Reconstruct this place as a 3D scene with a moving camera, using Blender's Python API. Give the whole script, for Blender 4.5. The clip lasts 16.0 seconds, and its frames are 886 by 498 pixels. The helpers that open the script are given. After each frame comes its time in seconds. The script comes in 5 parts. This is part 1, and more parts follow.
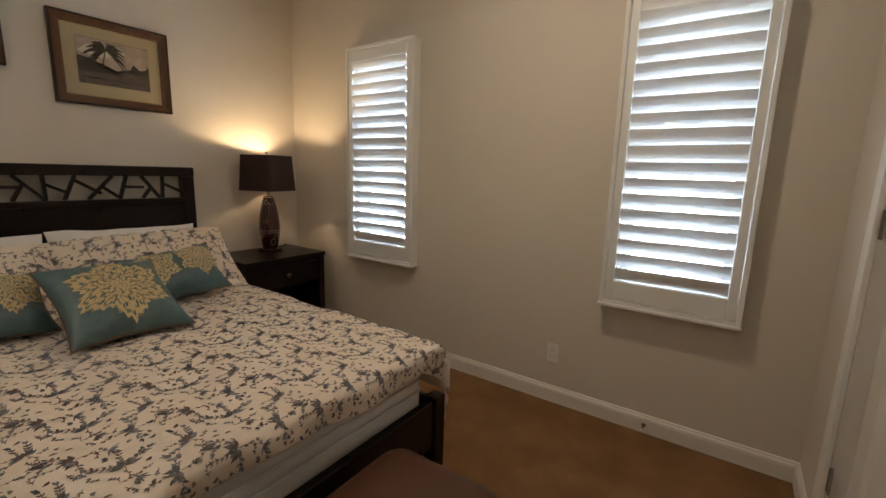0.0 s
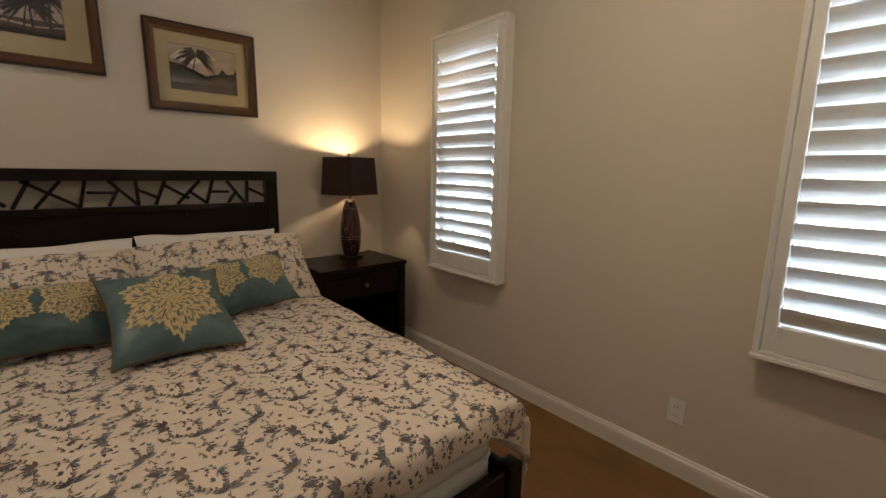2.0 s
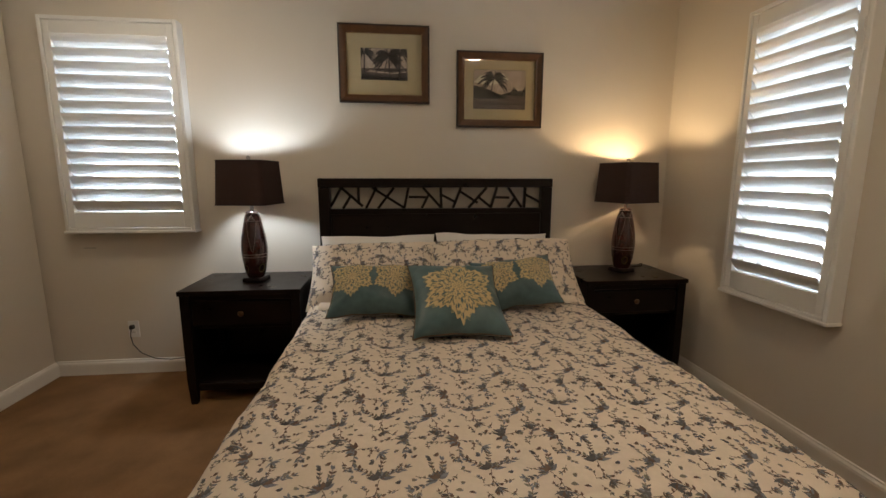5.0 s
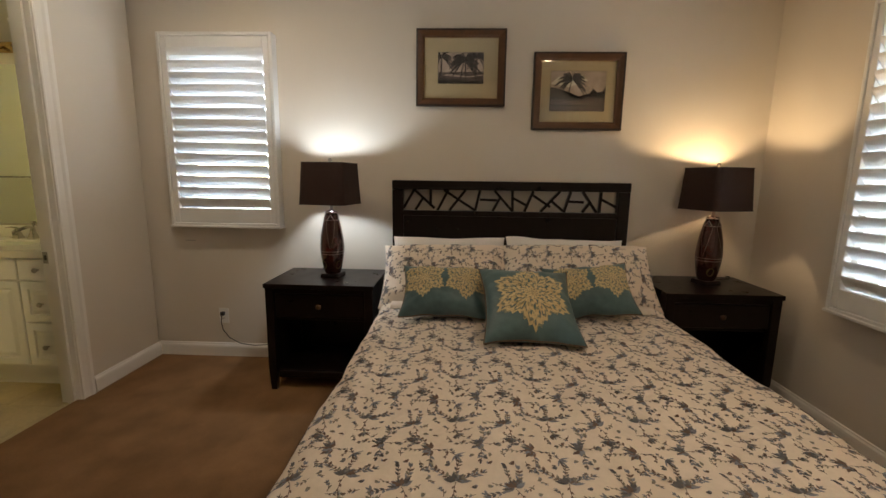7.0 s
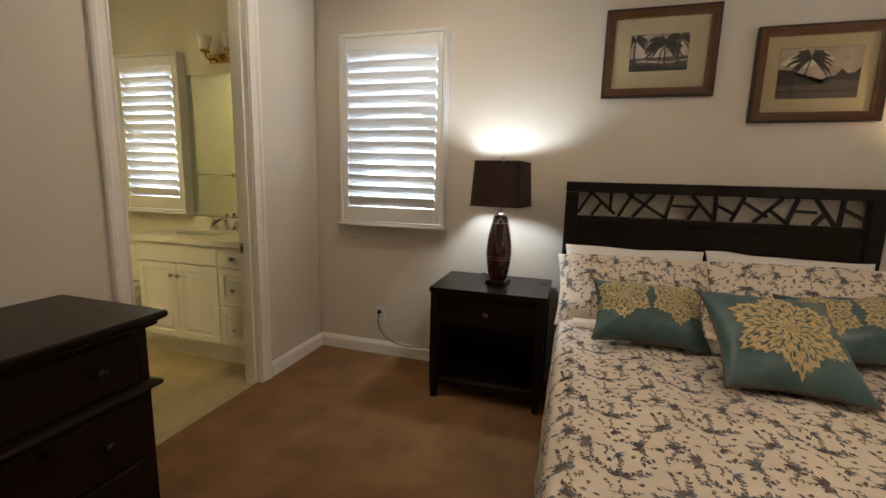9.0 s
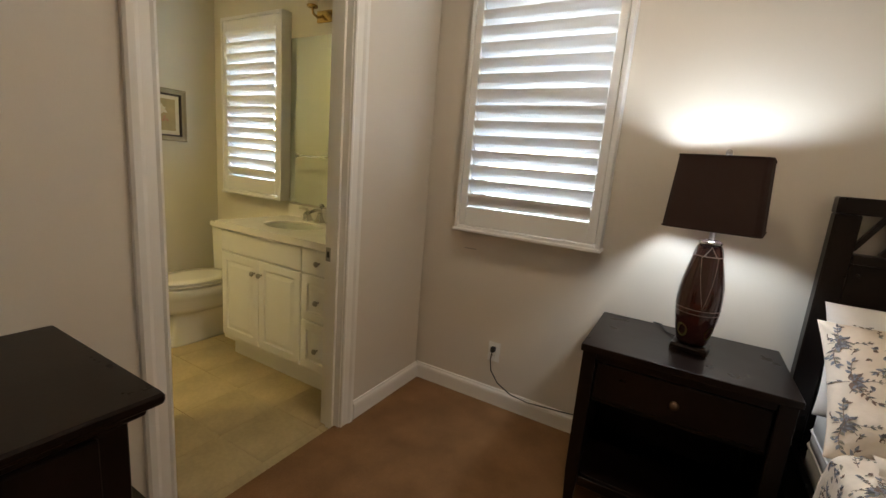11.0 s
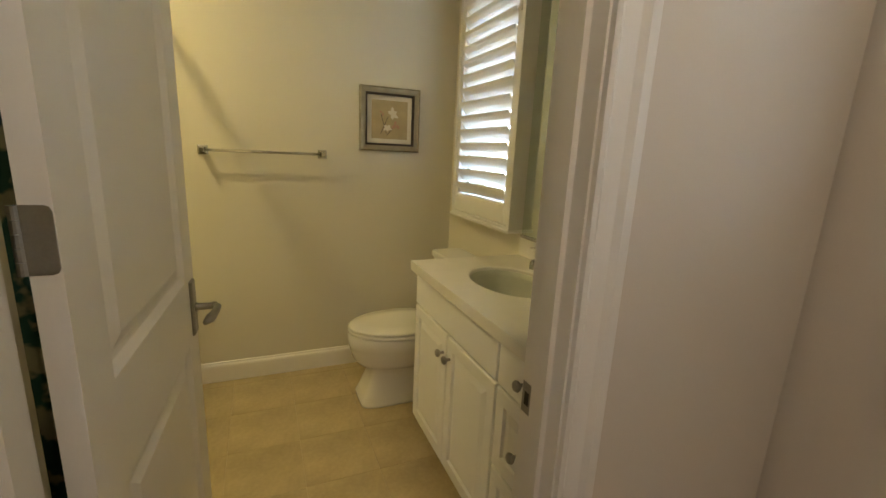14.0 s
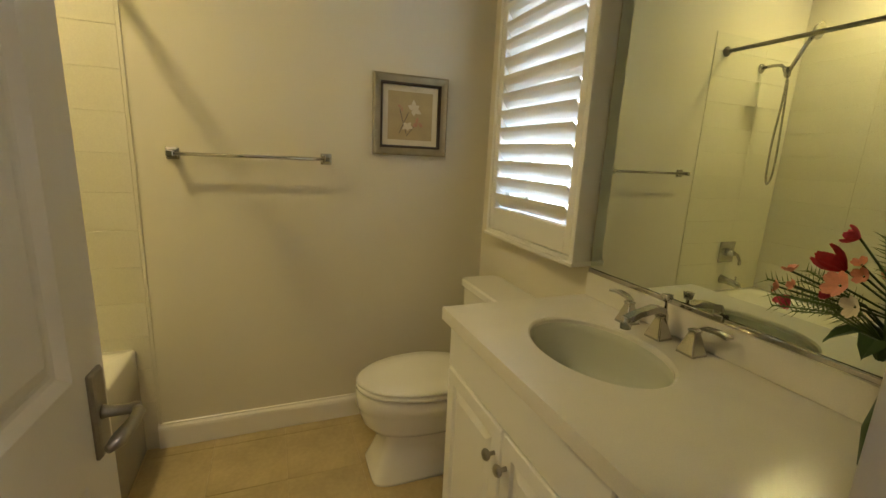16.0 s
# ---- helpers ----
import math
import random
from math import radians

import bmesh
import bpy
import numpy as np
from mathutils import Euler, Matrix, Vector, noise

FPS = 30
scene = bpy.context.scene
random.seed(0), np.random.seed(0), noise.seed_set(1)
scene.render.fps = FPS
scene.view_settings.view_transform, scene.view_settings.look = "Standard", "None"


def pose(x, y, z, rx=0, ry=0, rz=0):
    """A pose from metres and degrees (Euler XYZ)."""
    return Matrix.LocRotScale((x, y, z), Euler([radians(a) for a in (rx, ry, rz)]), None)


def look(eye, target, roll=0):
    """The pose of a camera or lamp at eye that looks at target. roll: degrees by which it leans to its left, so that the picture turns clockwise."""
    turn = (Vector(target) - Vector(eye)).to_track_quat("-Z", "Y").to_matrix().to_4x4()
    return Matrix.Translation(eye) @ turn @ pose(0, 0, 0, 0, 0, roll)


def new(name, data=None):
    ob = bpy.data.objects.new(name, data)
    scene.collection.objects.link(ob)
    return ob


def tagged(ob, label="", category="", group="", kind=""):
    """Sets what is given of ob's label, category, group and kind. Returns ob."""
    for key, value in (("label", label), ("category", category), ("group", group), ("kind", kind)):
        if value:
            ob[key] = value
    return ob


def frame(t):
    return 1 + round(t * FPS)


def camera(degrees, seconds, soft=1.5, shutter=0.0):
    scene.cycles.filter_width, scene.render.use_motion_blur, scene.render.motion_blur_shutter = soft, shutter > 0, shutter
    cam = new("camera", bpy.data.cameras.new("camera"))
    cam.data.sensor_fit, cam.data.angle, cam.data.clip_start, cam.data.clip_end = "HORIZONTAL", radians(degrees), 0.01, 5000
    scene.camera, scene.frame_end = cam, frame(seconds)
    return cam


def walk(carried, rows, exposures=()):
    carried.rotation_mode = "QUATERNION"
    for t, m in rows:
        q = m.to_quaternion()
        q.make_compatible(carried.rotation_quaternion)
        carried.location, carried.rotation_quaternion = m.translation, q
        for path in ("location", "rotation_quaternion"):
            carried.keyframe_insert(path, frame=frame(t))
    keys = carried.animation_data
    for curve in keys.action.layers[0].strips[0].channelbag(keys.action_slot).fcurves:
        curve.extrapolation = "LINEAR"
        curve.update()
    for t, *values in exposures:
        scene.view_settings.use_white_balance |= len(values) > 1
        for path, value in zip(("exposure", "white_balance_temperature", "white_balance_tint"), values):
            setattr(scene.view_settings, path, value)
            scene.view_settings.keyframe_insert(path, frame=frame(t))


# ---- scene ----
cam = camera(92.3, 16.0)
PATH = [
    (0, (3.174, 1.951, 1.346), (2.052, 3.569, 0.994), 1.6),
    (0.5, (3.109, 2.121, 1.335), (1.974, 3.736, 1.012), 1.2),
    (1, (3.051, 2.216, 1.348), (1.873, 3.792, 0.992), 0.5),
    (1.5, (3.009, 2.275, 1.343), (1.698, 3.742, 0.981), 0.4),
    (2, (2.989, 2.339, 1.352), (1.507, 3.634, 0.993), 0.9),
    (2.5, (2.988, 2.373, 1.357), (1.368, 3.488, 0.992), 0.9),
    (3, (2.973, 2.356, 1.338), (1.226, 3.264, 0.983), 0.6),
    (3.5, (2.966, 2.348, 1.335), (1.139, 3.079, 0.983), 0.5),
    (4, (2.964, 2.34, 1.339), (1.066, 2.865, 0.99), 0.5),
    (4.5, (2.96, 2.322, 1.333), (1.024, 2.693, 0.997), 0.5),
    (4.7, (2.955, 2.325, 1.332), (1.006, 2.627, 1.001), 0.3),
    (7, (2.957, 2.268, 1.347), (0.985, 2.193, 1.022), 0.8),
    (7.5, (2.955, 2.244, 1.345), (0.987, 2.093, 1.02), 1.3),
    (8, (2.916, 2.166, 1.328), (0.959, 1.921, 0.999), 2.3),
    (8.5, (2.855, 1.998, 1.324), (0.914, 1.632, 1.013), 1.5),
    (9, (2.794, 1.842, 1.321), (0.9, 1.282, 1.002), 1.6),
    (9.5, (2.648, 1.736, 1.322), (0.82, 0.995, 0.994), 2.3),
    (10, (2.466, 1.622, 1.33), (0.683, 0.784, 0.989), 3.2),
    (10.2, (2.396, 1.56, 1.322), (0.617, 0.716, 0.975), 3.4),
    (12.3, (1.602, 1.017, 1.335), (0.154, -0.307, 0.949), 3.7),
    (12.5, (1.518, 0.943, 1.331), (0.111, -0.433, 0.974), 2.6),
    (13, (1.38, 0.802, 1.35), (0.142, -0.718, 0.954), 2.4),
    (13.5, (1.224, 0.695, 1.357), (0.248, -1.006, 0.963), 3.1),
    (14, (1.162, 0.572, 1.348), (0.386, -1.218, 0.909), 2.7),
    (14.5, (1.149, 0.384, 1.348), (0.416, -1.433, 0.945), 2.2),
    (15, (1.146, 0.238, 1.34), (0.4, -1.572, 0.931), 2.2),
    (15.5, (1.093, 0.125, 1.344), (0.419, -1.714, 0.939), 2.3),
    (16, (1.053, 0.049, 1.348), (0.326, -1.765, 0.922), 2.7),
]
walk(cam, [(t, look(eye, target, roll)) for t, eye, target, roll in PATH], ((0.0, 4.95, 6250, 10), (2.0, 4.92, 6500, 10), (4.5, 4.90, 6550, 10), (7.0, 4.96, 6600, 10), (8.0, 4.92, 6600, 10), (9.0, 5.16, 6500, 10), (12.5, 5.14, 6500, 10), (14.5, 5.08, 6550, 10), (16.0, 5.00, 6600, 10)))

# ---- world, sun and lamps ----
world = bpy.data.worlds.new("world")
scene.world = world
world.use_nodes = True
wn = world.node_tree.nodes
sky = wn.new("ShaderNodeTexSky")
sky.sky_type, sky.sun_disc = "NISHITA", False
sky.sun_elevation, sky.sun_rotation = radians(48), radians(200)
sky.air_density, sky.dust_density, sky.ozone_density = 1.0, 1.2, 1.0
world.node_tree.links.new(sky.outputs[0], wn["Background"].inputs[0])
wn["Background"].inputs[1].default_value = 0.15


def lamp(name, kind, m, energy, color, size=0.1):
    data = bpy.data.lights.new(name, kind)
    data.energy, data.color = energy, color
    if kind == "AREA":
        data.size = size
    elif kind == "SUN":
        data.angle = size
    else:
        data.shadow_soft_size = size
    ob = new(name, data)
    ob.matrix_world = m
    return ob


lamp("sun", "SUN", look((0, 0, 9), (-1.5, 4.0, 4.0)), 0.8, (1, 0.95, 0.88), radians(12))
COOL, WARM, TUNGSTEN = (0.82, 0.92, 1.0), (1.0, 0.70, 0.38), (1.0, 0.80, 0.235)
LAMP_1, LAMP_2 = (0.257, 1.446, 0.707), (0.225, 3.856, 0.707)
lamp("lamp_bulb", "POINT", pose(LAMP_1[0], LAMP_1[1], 1.342), 0.47, COOL, 0.045)
lamp("lamp_bulb", "POINT", pose(LAMP_2[0], LAMP_2[1], 1.362), 0.46, WARM, 0.03)
# Can at (0.95, 1.0): unseen fill added to brighten the south wall.
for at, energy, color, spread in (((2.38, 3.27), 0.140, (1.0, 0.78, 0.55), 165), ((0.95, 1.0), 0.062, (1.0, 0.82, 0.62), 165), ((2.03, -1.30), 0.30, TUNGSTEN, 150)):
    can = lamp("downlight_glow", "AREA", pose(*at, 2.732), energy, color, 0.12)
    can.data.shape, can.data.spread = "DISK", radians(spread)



def window_daylight(at, turn, width, height, energy):
    """Daylight standing in a window's opening, just outside its glass."""
    ob = lamp("window_daylight", "AREA", pose(*at, 90, 0, turn), energy, (0.94, 0.97, 1.0), width)
    ob.data.shape, ob.data.size_y = "RECTANGLE", height


window_daylight((1.033, 4.440, 1.45), 180, 0.50, 1.36, 0.33)
window_daylight((2.931, 4.440, 1.45), 180, 0.50, 1.36, 0.33)
window_daylight((-0.170, 0.646, 1.634), -90, 0.64, 1.14, 0.11)
window_daylight((-0.150, -1.447, 1.62), -90, 0.53, 1.10, 0.075)

# ---- materials ----
MATS = {}


def shade(name, color, rough=0.6, metal=0.0, vary=0.10, scale=6.0, bump=0.0, bump_scale=200.0, spec=0.5, grain=0.05, coat=0.0):
    """A painted, woven or metal surface: broad blotches and fine grain in the colour, and fine relief."""
    m = bpy.data.materials.new(name)
    m.use_nodes = True
    nt = m.node_tree
    n, k = nt.nodes, nt.links.new
    b = n["Principled BSDF"]
    b.inputs["Roughness"].default_value, b.inputs["Metallic"].default_value = rough, metal
    b.inputs["Specular IOR Level"].default_value = spec
    b.inputs["Coat Weight"].default_value = coat
    co = n.new("ShaderNodeTexCoord")
    big, fine = n.new("ShaderNodeTexNoise"), n.new("ShaderNodeTexNoise")
    big.inputs["Scale"].default_value, fine.inputs["Scale"].default_value = scale, bump_scale
    big.inputs["Detail"].default_value, fine.inputs["Detail"].default_value = 4, 3
    k(co.outputs["Object"], big.inputs["Vector"]), k(co.outputs["Object"], fine.inputs["Vector"])
    mix, mix2 = n.new("ShaderNodeMix"), n.new("ShaderNodeMix")
    for x in (mix, mix2):
        x.data_type = "RGBA"
    dark = [c * (1 - 2 * vary) for c in color]
    lite = [min(1, c * (1 + vary)) for c in color]
    mix.inputs[6].default_value, mix.inputs[7].default_value = (*dark, 1), (*lite, 1)
    k(big.outputs["Fac"], mix.inputs[0])
    mix2.blend_type = "MULTIPLY"
    mix2.inputs[0].default_value = 1
    ramp = n.new("ShaderNodeMapRange")
    ramp.inputs[3].default_value, ramp.inputs[4].default_value = 1 - 2 * grain, 1 + 2 * grain
    k(fine.outputs["Fac"], ramp.inputs[0])
    k(mix.outputs[2], mix2.inputs[6]), k(ramp.outputs[0], mix2.inputs[7])
    k(mix2.outputs[2], b.inputs["Base Color"])
    if bump:
        bp = n.new("ShaderNodeBump")
        bp.inputs["Strength"].default_value, bp.inputs["Distance"].default_value = bump, 0.004
        k(fine.outputs["Fac"], bp.inputs["Height"]), k(bp.outputs[0], b.inputs["Normal"])
    rr = n.new("ShaderNodeMapRange")
    rr.inputs[3].default_value, rr.inputs[4].default_value = max(0, rough - 0.08), min(1, rough + 0.08)
    k(big.outputs["Fac"], rr.inputs[0]), k(rr.outputs[0], b.inputs["Roughness"])
    MATS[name] = m
    return m


wall_paint = shade("wall_paint", (0.68, 0.62, 0.54), 0.75, vary=0.02, scale=1.5, bump=0.12, bump_scale=260, grain=0.01)
bath_paint = shade("bath_paint", (0.70, 0.66, 0.55), 0.6, vary=0.02, scale=1.5, bump=0.12, bump_scale=260, grain=0.01)
trim_paint = shade("trim_paint", (0.81, 0.78, 0.73), 0.4, vary=0.02, scale=3, grain=0.01)
white_paint = shade("white_paint", (0.80, 0.79, 0.77), 0.42, vary=0.02, scale=4, grain=0.01)
carpet = shade("carpet", (0.275, 0.150, 0.071), 0.95, vary=0.26, scale=4.5, bump=0.9, bump_scale=420, grain=0.22, spec=0.1)
ceiling_paint = shade("ceiling_paint", (0.75, 0.73, 0.69), 0.85, vary=0.02, bump=0.2, bump_scale=90)
espresso = shade("espresso", (0.010, 0.0055, 0.0045), 0.30, vary=0.25, scale=9, bump=0.03, bump_scale=60, grain=0.15, spec=0.26)
chrome = shade("chrome", (0.55, 0.54, 0.52), 0.14, metal=1.0, vary=0.03)
nickel = shade("nickel", (0.36, 0.34, 0.31), 0.34, metal=1.0, vary=0.08, scale=30)
bronze = shade("bronze", (0.20, 0.13, 0.08), 0.4, metal=1.0, vary=0.12, scale=40)
brass = shade("brass", (0.50, 0.34, 0.12), 0.25, metal=1.0, vary=0.06)
basin_glaze = shade("basin_glaze", (0.60, 0.61, 0.52), 0.1, vary=0.02, grain=0.0, coat=0.4)
dark_metal = shade("dark_metal", (0.035, 0.026, 0.02), 0.4, metal=0.8, vary=0.15, scale=40)
porcelain = shade("porcelain", (0.80, 0.78, 0.72), 0.12, vary=0.01, grain=0.0, coat=0.4)
stone_top = shade("stone_top", (0.78, 0.75, 0.69), 0.22, vary=0.03, scale=12, bump_scale=300, grain=0.03)
leather = shade("leather", (0.085, 0.028, 0.012), 0.45, vary=0.2, scale=7, bump=0.25, bump_scale=180, grain=0.1)
sheet_cloth = shade("sheet_cloth", (0.80, 0.77, 0.75), 0.9, vary=0.03, scale=8, bump=0.15, bump_scale=500)
black_rubber = shade("black_rubber", (0.02, 0.02, 0.02), 0.6)
shade_cloth = shade("shade_cloth", (0.030, 0.011, 0.008), 0.85, vary=0.12, scale=30, bump=0.2, bump_scale=600, grain=0.2)
grass_mat = shade("grass", (0.24, 0.27, 0.19), 0.95, vary=0.3, scale=0.8, grain=0.2)
tile_mat = shade("bath_tile", (0.50, 0.395, 0.215), 0.35, vary=0.28, scale=4, bump=0.05, bump_scale=60, grain=0.08)
grout_mat = shade("grout", (0.56, 0.45, 0.26), 0.9, vary=0.1)
glaze_tile = shade("glaze_tile", (0.70, 0.67, 0.56), 0.18, vary=0.02, scale=8)

glass_mat = bpy.data.materials.new("window_glass")
glass_mat.use_nodes = True
gb = glass_mat.node_tree.nodes["Principled BSDF"]
gb.inputs["Transmission Weight"].default_value, gb.inputs["Roughness"].default_value, gb.inputs["IOR"].default_value = 1.0, 0.0, 1.45
mirror_mat = bpy.data.materials.new("mirror_glass")
mirror_mat.use_nodes = True
mb = mirror_mat.node_tree.nodes["Principled BSDF"]
mb.inputs["Metallic"].default_value, mb.inputs["Roughness"].default_value, mb.inputs["Base Color"].default_value = 1.0, 0.01, (0.68, 0.74, 0.66, 1)


# ---- mesh helpers ----
def link(name, bm, material, parent=None, label="", smooth=False, m=None):
    """Links a bmesh as one mesh object; with a parent it is a part."""
    me = bpy.data.meshes.new(name)
    bmesh.ops.recalc_face_normals(bm, faces=bm.faces)
    bm.to_mesh(me)
    bm.free()
    if material:
        me.materials.append(material)
    if smooth:
        for p in me.polygons:
            p.use_smooth = True
    ob = new(name, me)
    if parent:
        ob.parent = parent
    if m is not None:
        ob.matrix_basis = m
    if label:
        ob["label"] = label
    return ob


def part(name, bm, material, parent, label="", smooth=False, m=None):
    return link(name, bm, material, parent, label, smooth, m)


def thing(name, m, label, category, group="", kind=""):
    ob = new(name)
    ob.empty_display_size = 0.1
    ob.matrix_basis = m
    return tagged(ob, label, category, group, kind)


def box(x0, x1, y0, y1, z0, z1, bevel=0.0, seg=2, bm=None):
    own = bm is None
    b = bmesh.new()
    r = bmesh.ops.create_cube(b, size=1.0)
    for v in r["verts"]:
        v.co = Vector(((x0 + x1) / 2 + v.co.x * (x1 - x0), (y0 + y1) / 2 + v.co.y * (y1 - y0), (z0 + z1) / 2 + v.co.z * (z1 - z0)))
    if bevel:
        bmesh.ops.bevel(b, geom=b.edges[:], offset=bevel, segments=seg, affect="EDGES", profile=0.6)
    return b if own else add(bm, b)


def add(bm, other, m=None):
    """Joins another bmesh to bm."""
    me = bpy.data.meshes.new("t")
    if m is not None:
        bmesh.ops.transform(other, matrix=m, verts=other.verts)
    other.to_mesh(me)
    other.free()
    bm.from_mesh(me)
    bpy.data.meshes.remove(me)
    return bm


def loft(rings, cap=True, closed=True):
    """A skin over rings of points of one length."""
    bm = bmesh.new()
    rows = [[bm.verts.new(p) for p in ring] for ring in rings]
    for a, b in zip(rows, rows[1:]):
        n = len(a)
        for i in range(n if closed else n - 1):
            bm.faces.new((a[i], a[(i + 1) % n], b[(i + 1) % n], b[i]))
    if cap:
        bm.faces.new(rows[0][::-1])
        bm.faces.new(rows[-1])
    return bm


def lathe(profile, n=28, m=None):
    """Turns (radius, z) pairs about z."""
    bm = loft([[(r * math.cos(2 * math.pi * i / n), r * math.sin(2 * math.pi * i / n), z) for i in range(n)] for r, z in profile])
    if m is not None:
        bmesh.ops.transform(bm, matrix=m, verts=bm.verts)
    return bm


def ring_rect(w, d, z, r=0.02, n=4, cx=0.0, cy=0.0):
    """A rounded rectangle of points at height z."""
    pts = []
    for k, (sx, sy) in enumerate(((1, 1), (-1, 1), (-1, -1), (1, -1))):
        for i in range(n + 1):
            a = math.pi / 2 * (k + i / n)
            pts.append((cx + sx * (w / 2 - r) + r * math.cos(a), cy + sy * (d / 2 - r) + r * math.sin(a), z))
    return pts


def tube(points, r, n=10, cap=True):
    """A round bar along points."""
    pts = [Vector(p) for p in points]
    rings, up = [], None
    for i, p in enumerate(pts):
        d = (pts[min(i + 1, len(pts) - 1)] - pts[max(i - 1, 0)]).normalized()
        if up is None:
            up = d.orthogonal().normalized()
        side = d.cross(up).normalized()
        up = side.cross(d).normalized()
        rr = r[i] if isinstance(r, (list, tuple)) else r
        rings.append([p + rr * (math.cos(2 * math.pi * j / n) * up + math.sin(2 * math.pi * j / n) * side) for j in range(n)])
    return loft(rings, cap)


def slab(u0, u1, z0, z1, thick, holes):
    """A wall in the plane y = 0 .. thick of its own space, with rectangular holes (u0, u1, z0, z1)."""
    us = sorted({u0, u1, *[h[0] for h in holes], *[h[1] for h in holes]})
    zs = sorted({z0, z1, *[h[2] for h in holes], *[h[3] for h in holes]})
    bm = bmesh.new()

    def solid(i, j):
        if not (0 <= i < len(us) - 1 and 0 <= j < len(zs) - 1):
            return False
        u, z = (us[i] + us[i + 1]) / 2, (zs[j] + zs[j + 1]) / 2
        return not any(h[0] < u < h[1] and h[2] < z < h[3] for h in holes)

    def quad(*p):
        bm.faces.new([bm.verts.new(q) for q in p])

    for i in range(len(us) - 1):
        for j in range(len(zs) - 1):
            if not solid(i, j):
                continue
            a, b, c, d = us[i], us[i + 1], zs[j], zs[j + 1]
            quad((a, 0, c), (b, 0, c), (b, 0, d), (a, 0, d))
            quad((a, thick, c), (a, thick, d), (b, thick, d), (b, thick, c))
            if not solid(i - 1, j):
                quad((a, 0, c), (a, 0, d), (a, thick, d), (a, thick, c))
            if not solid(i + 1, j):
                quad((b, 0, c), (b, thick, c), (b, thick, d), (b, 0, d))
            if not solid(i, j - 1):
                quad((a, 0, c), (a, thick, c), (b, thick, c), (b, 0, c))
            if not solid(i, j + 1):
                quad((a, 0, d), (b, 0, d), (b, thick, d), (a, thick, d))
    bmesh.ops.remove_doubles(bm, verts=bm.verts, dist=1e-5)
    return bm


# ---- the rooms ----
XE, YN, H = 3.53, 4.272, 2.74         # bedroom: x 0..XE, y 0..YN
YB, XT = -1.975, 2.385                 # bathroom: y YB..-0.12, x 0.02..XT
YS = 0.042                            # bedroom face of the wall to the bathroom
FZ = 0.020                            # top of the carpet
D0, D1, DH = 0.690, 1.449, 2.43        # bathroom doorway
W3 = (0.262, 1.030, 1.000, 2.268)      # window over the nightstand (y0, y1, z0, z1)
W1 = (0.717, 1.350, 0.700, 2.20)      # windows of the long wall (x0, x1, z0, z1)
W2 = (2.622, 3.240, 0.700, 2.20)
WB = (-1.775, -1.118, 1.002, 2.235)       # bathroom window (y0, y1, z0, z1)
E_DOOR = (2.96, 3.77)                 # the closed door in the east wall


def inset(w, d=0.06):
    return (w[0] + d, w[1] - d, w[2] + d, w[3] - d)


def structure(name, bm, mat, m=None, label="", category="wall"):
    return tagged(link(name, bm, mat, m=m), label, category, kind="structure")


west = pose(0, 0, 0, 0, 0, 90)        # own x -> +y, own y -> -x
structure("wall_west", slab(YS - 0.12, YN, -0.10, H, 0.18, [inset(W3)]), wall_paint, west, "cream painted bedroom wall behind the bed")
structure("wall_bath_west", slab(YB, YS - 0.12, -0.10, H, 0.18, [inset(WB)]), bath_paint, pose(0.02, 0, 0, 0, 0, 90), "cream bathroom wall with mirror and window")
structure("wall_north", slab(-0.18, XE + 0.12, -0.10, H, 0.18, [inset(W1), inset(W2)]), wall_paint, pose(0, YN, 0), "cream painted wall with two shuttered windows")
structure("wall_south", slab(0.0205, XE, 0, H, 0.12, [(D0 - 0.02, D1 + 0.02, 0, DH + 0.02)]), wall_paint, pose(0, YS - 0.12, 0), "cream painted wall with the bathroom doorway")
structure("wall_east", slab(-0.12, YN, -0.10, H, 0.12, [(E_DOOR[0], E_DOOR[1], 0, 2.44)]), wall_paint, pose(XE + 0.12, 0, 0, 0, 0, 90), "cream painted wall with a white door")
structure("wall_bath_south", slab(-0.16, XT + 0.12, -0.10, H, 0.12, []), bath_paint, pose(0, YB - 0.12, 0), "pale bathroom wall with towel bar and picture")
structure("wall_bath_east", slab(YB, YS - 0.12, -0.10, H, 0.12, []), bath_paint, pose(XT + 0.12, 0, 0, 0, 0, 90), "pale bathroom wall behind the tub")
structure("wall_tub_end", box(1.598, XT, -0.44, YS - 0.1205, -0.1, H), bath_paint, None, "pale wall at the end of the tub")
structure("ceiling", box(-0.18, XE + 0.12, YB - 0.12, YN + 0.18, H, H + 0.1), ceiling_paint, None, "white painted ceiling", "ceiling")
structure("floor", box(0, XE + 0.12, 0.015, YN, -0.1, FZ), carpet, None, "tan cut-pile carpet floor", "carpet")
structure("bath_floor", box(0.02, XT, YB, 0.0145, -0.1, -0.0035), grout_mat, None, "beige grouted bathroom floor bed", "floor")
structure("ground", box(-400, 400, -400, 400, -0.5, -0.35), grass_mat, None, "green lawn outside the house", "ground")


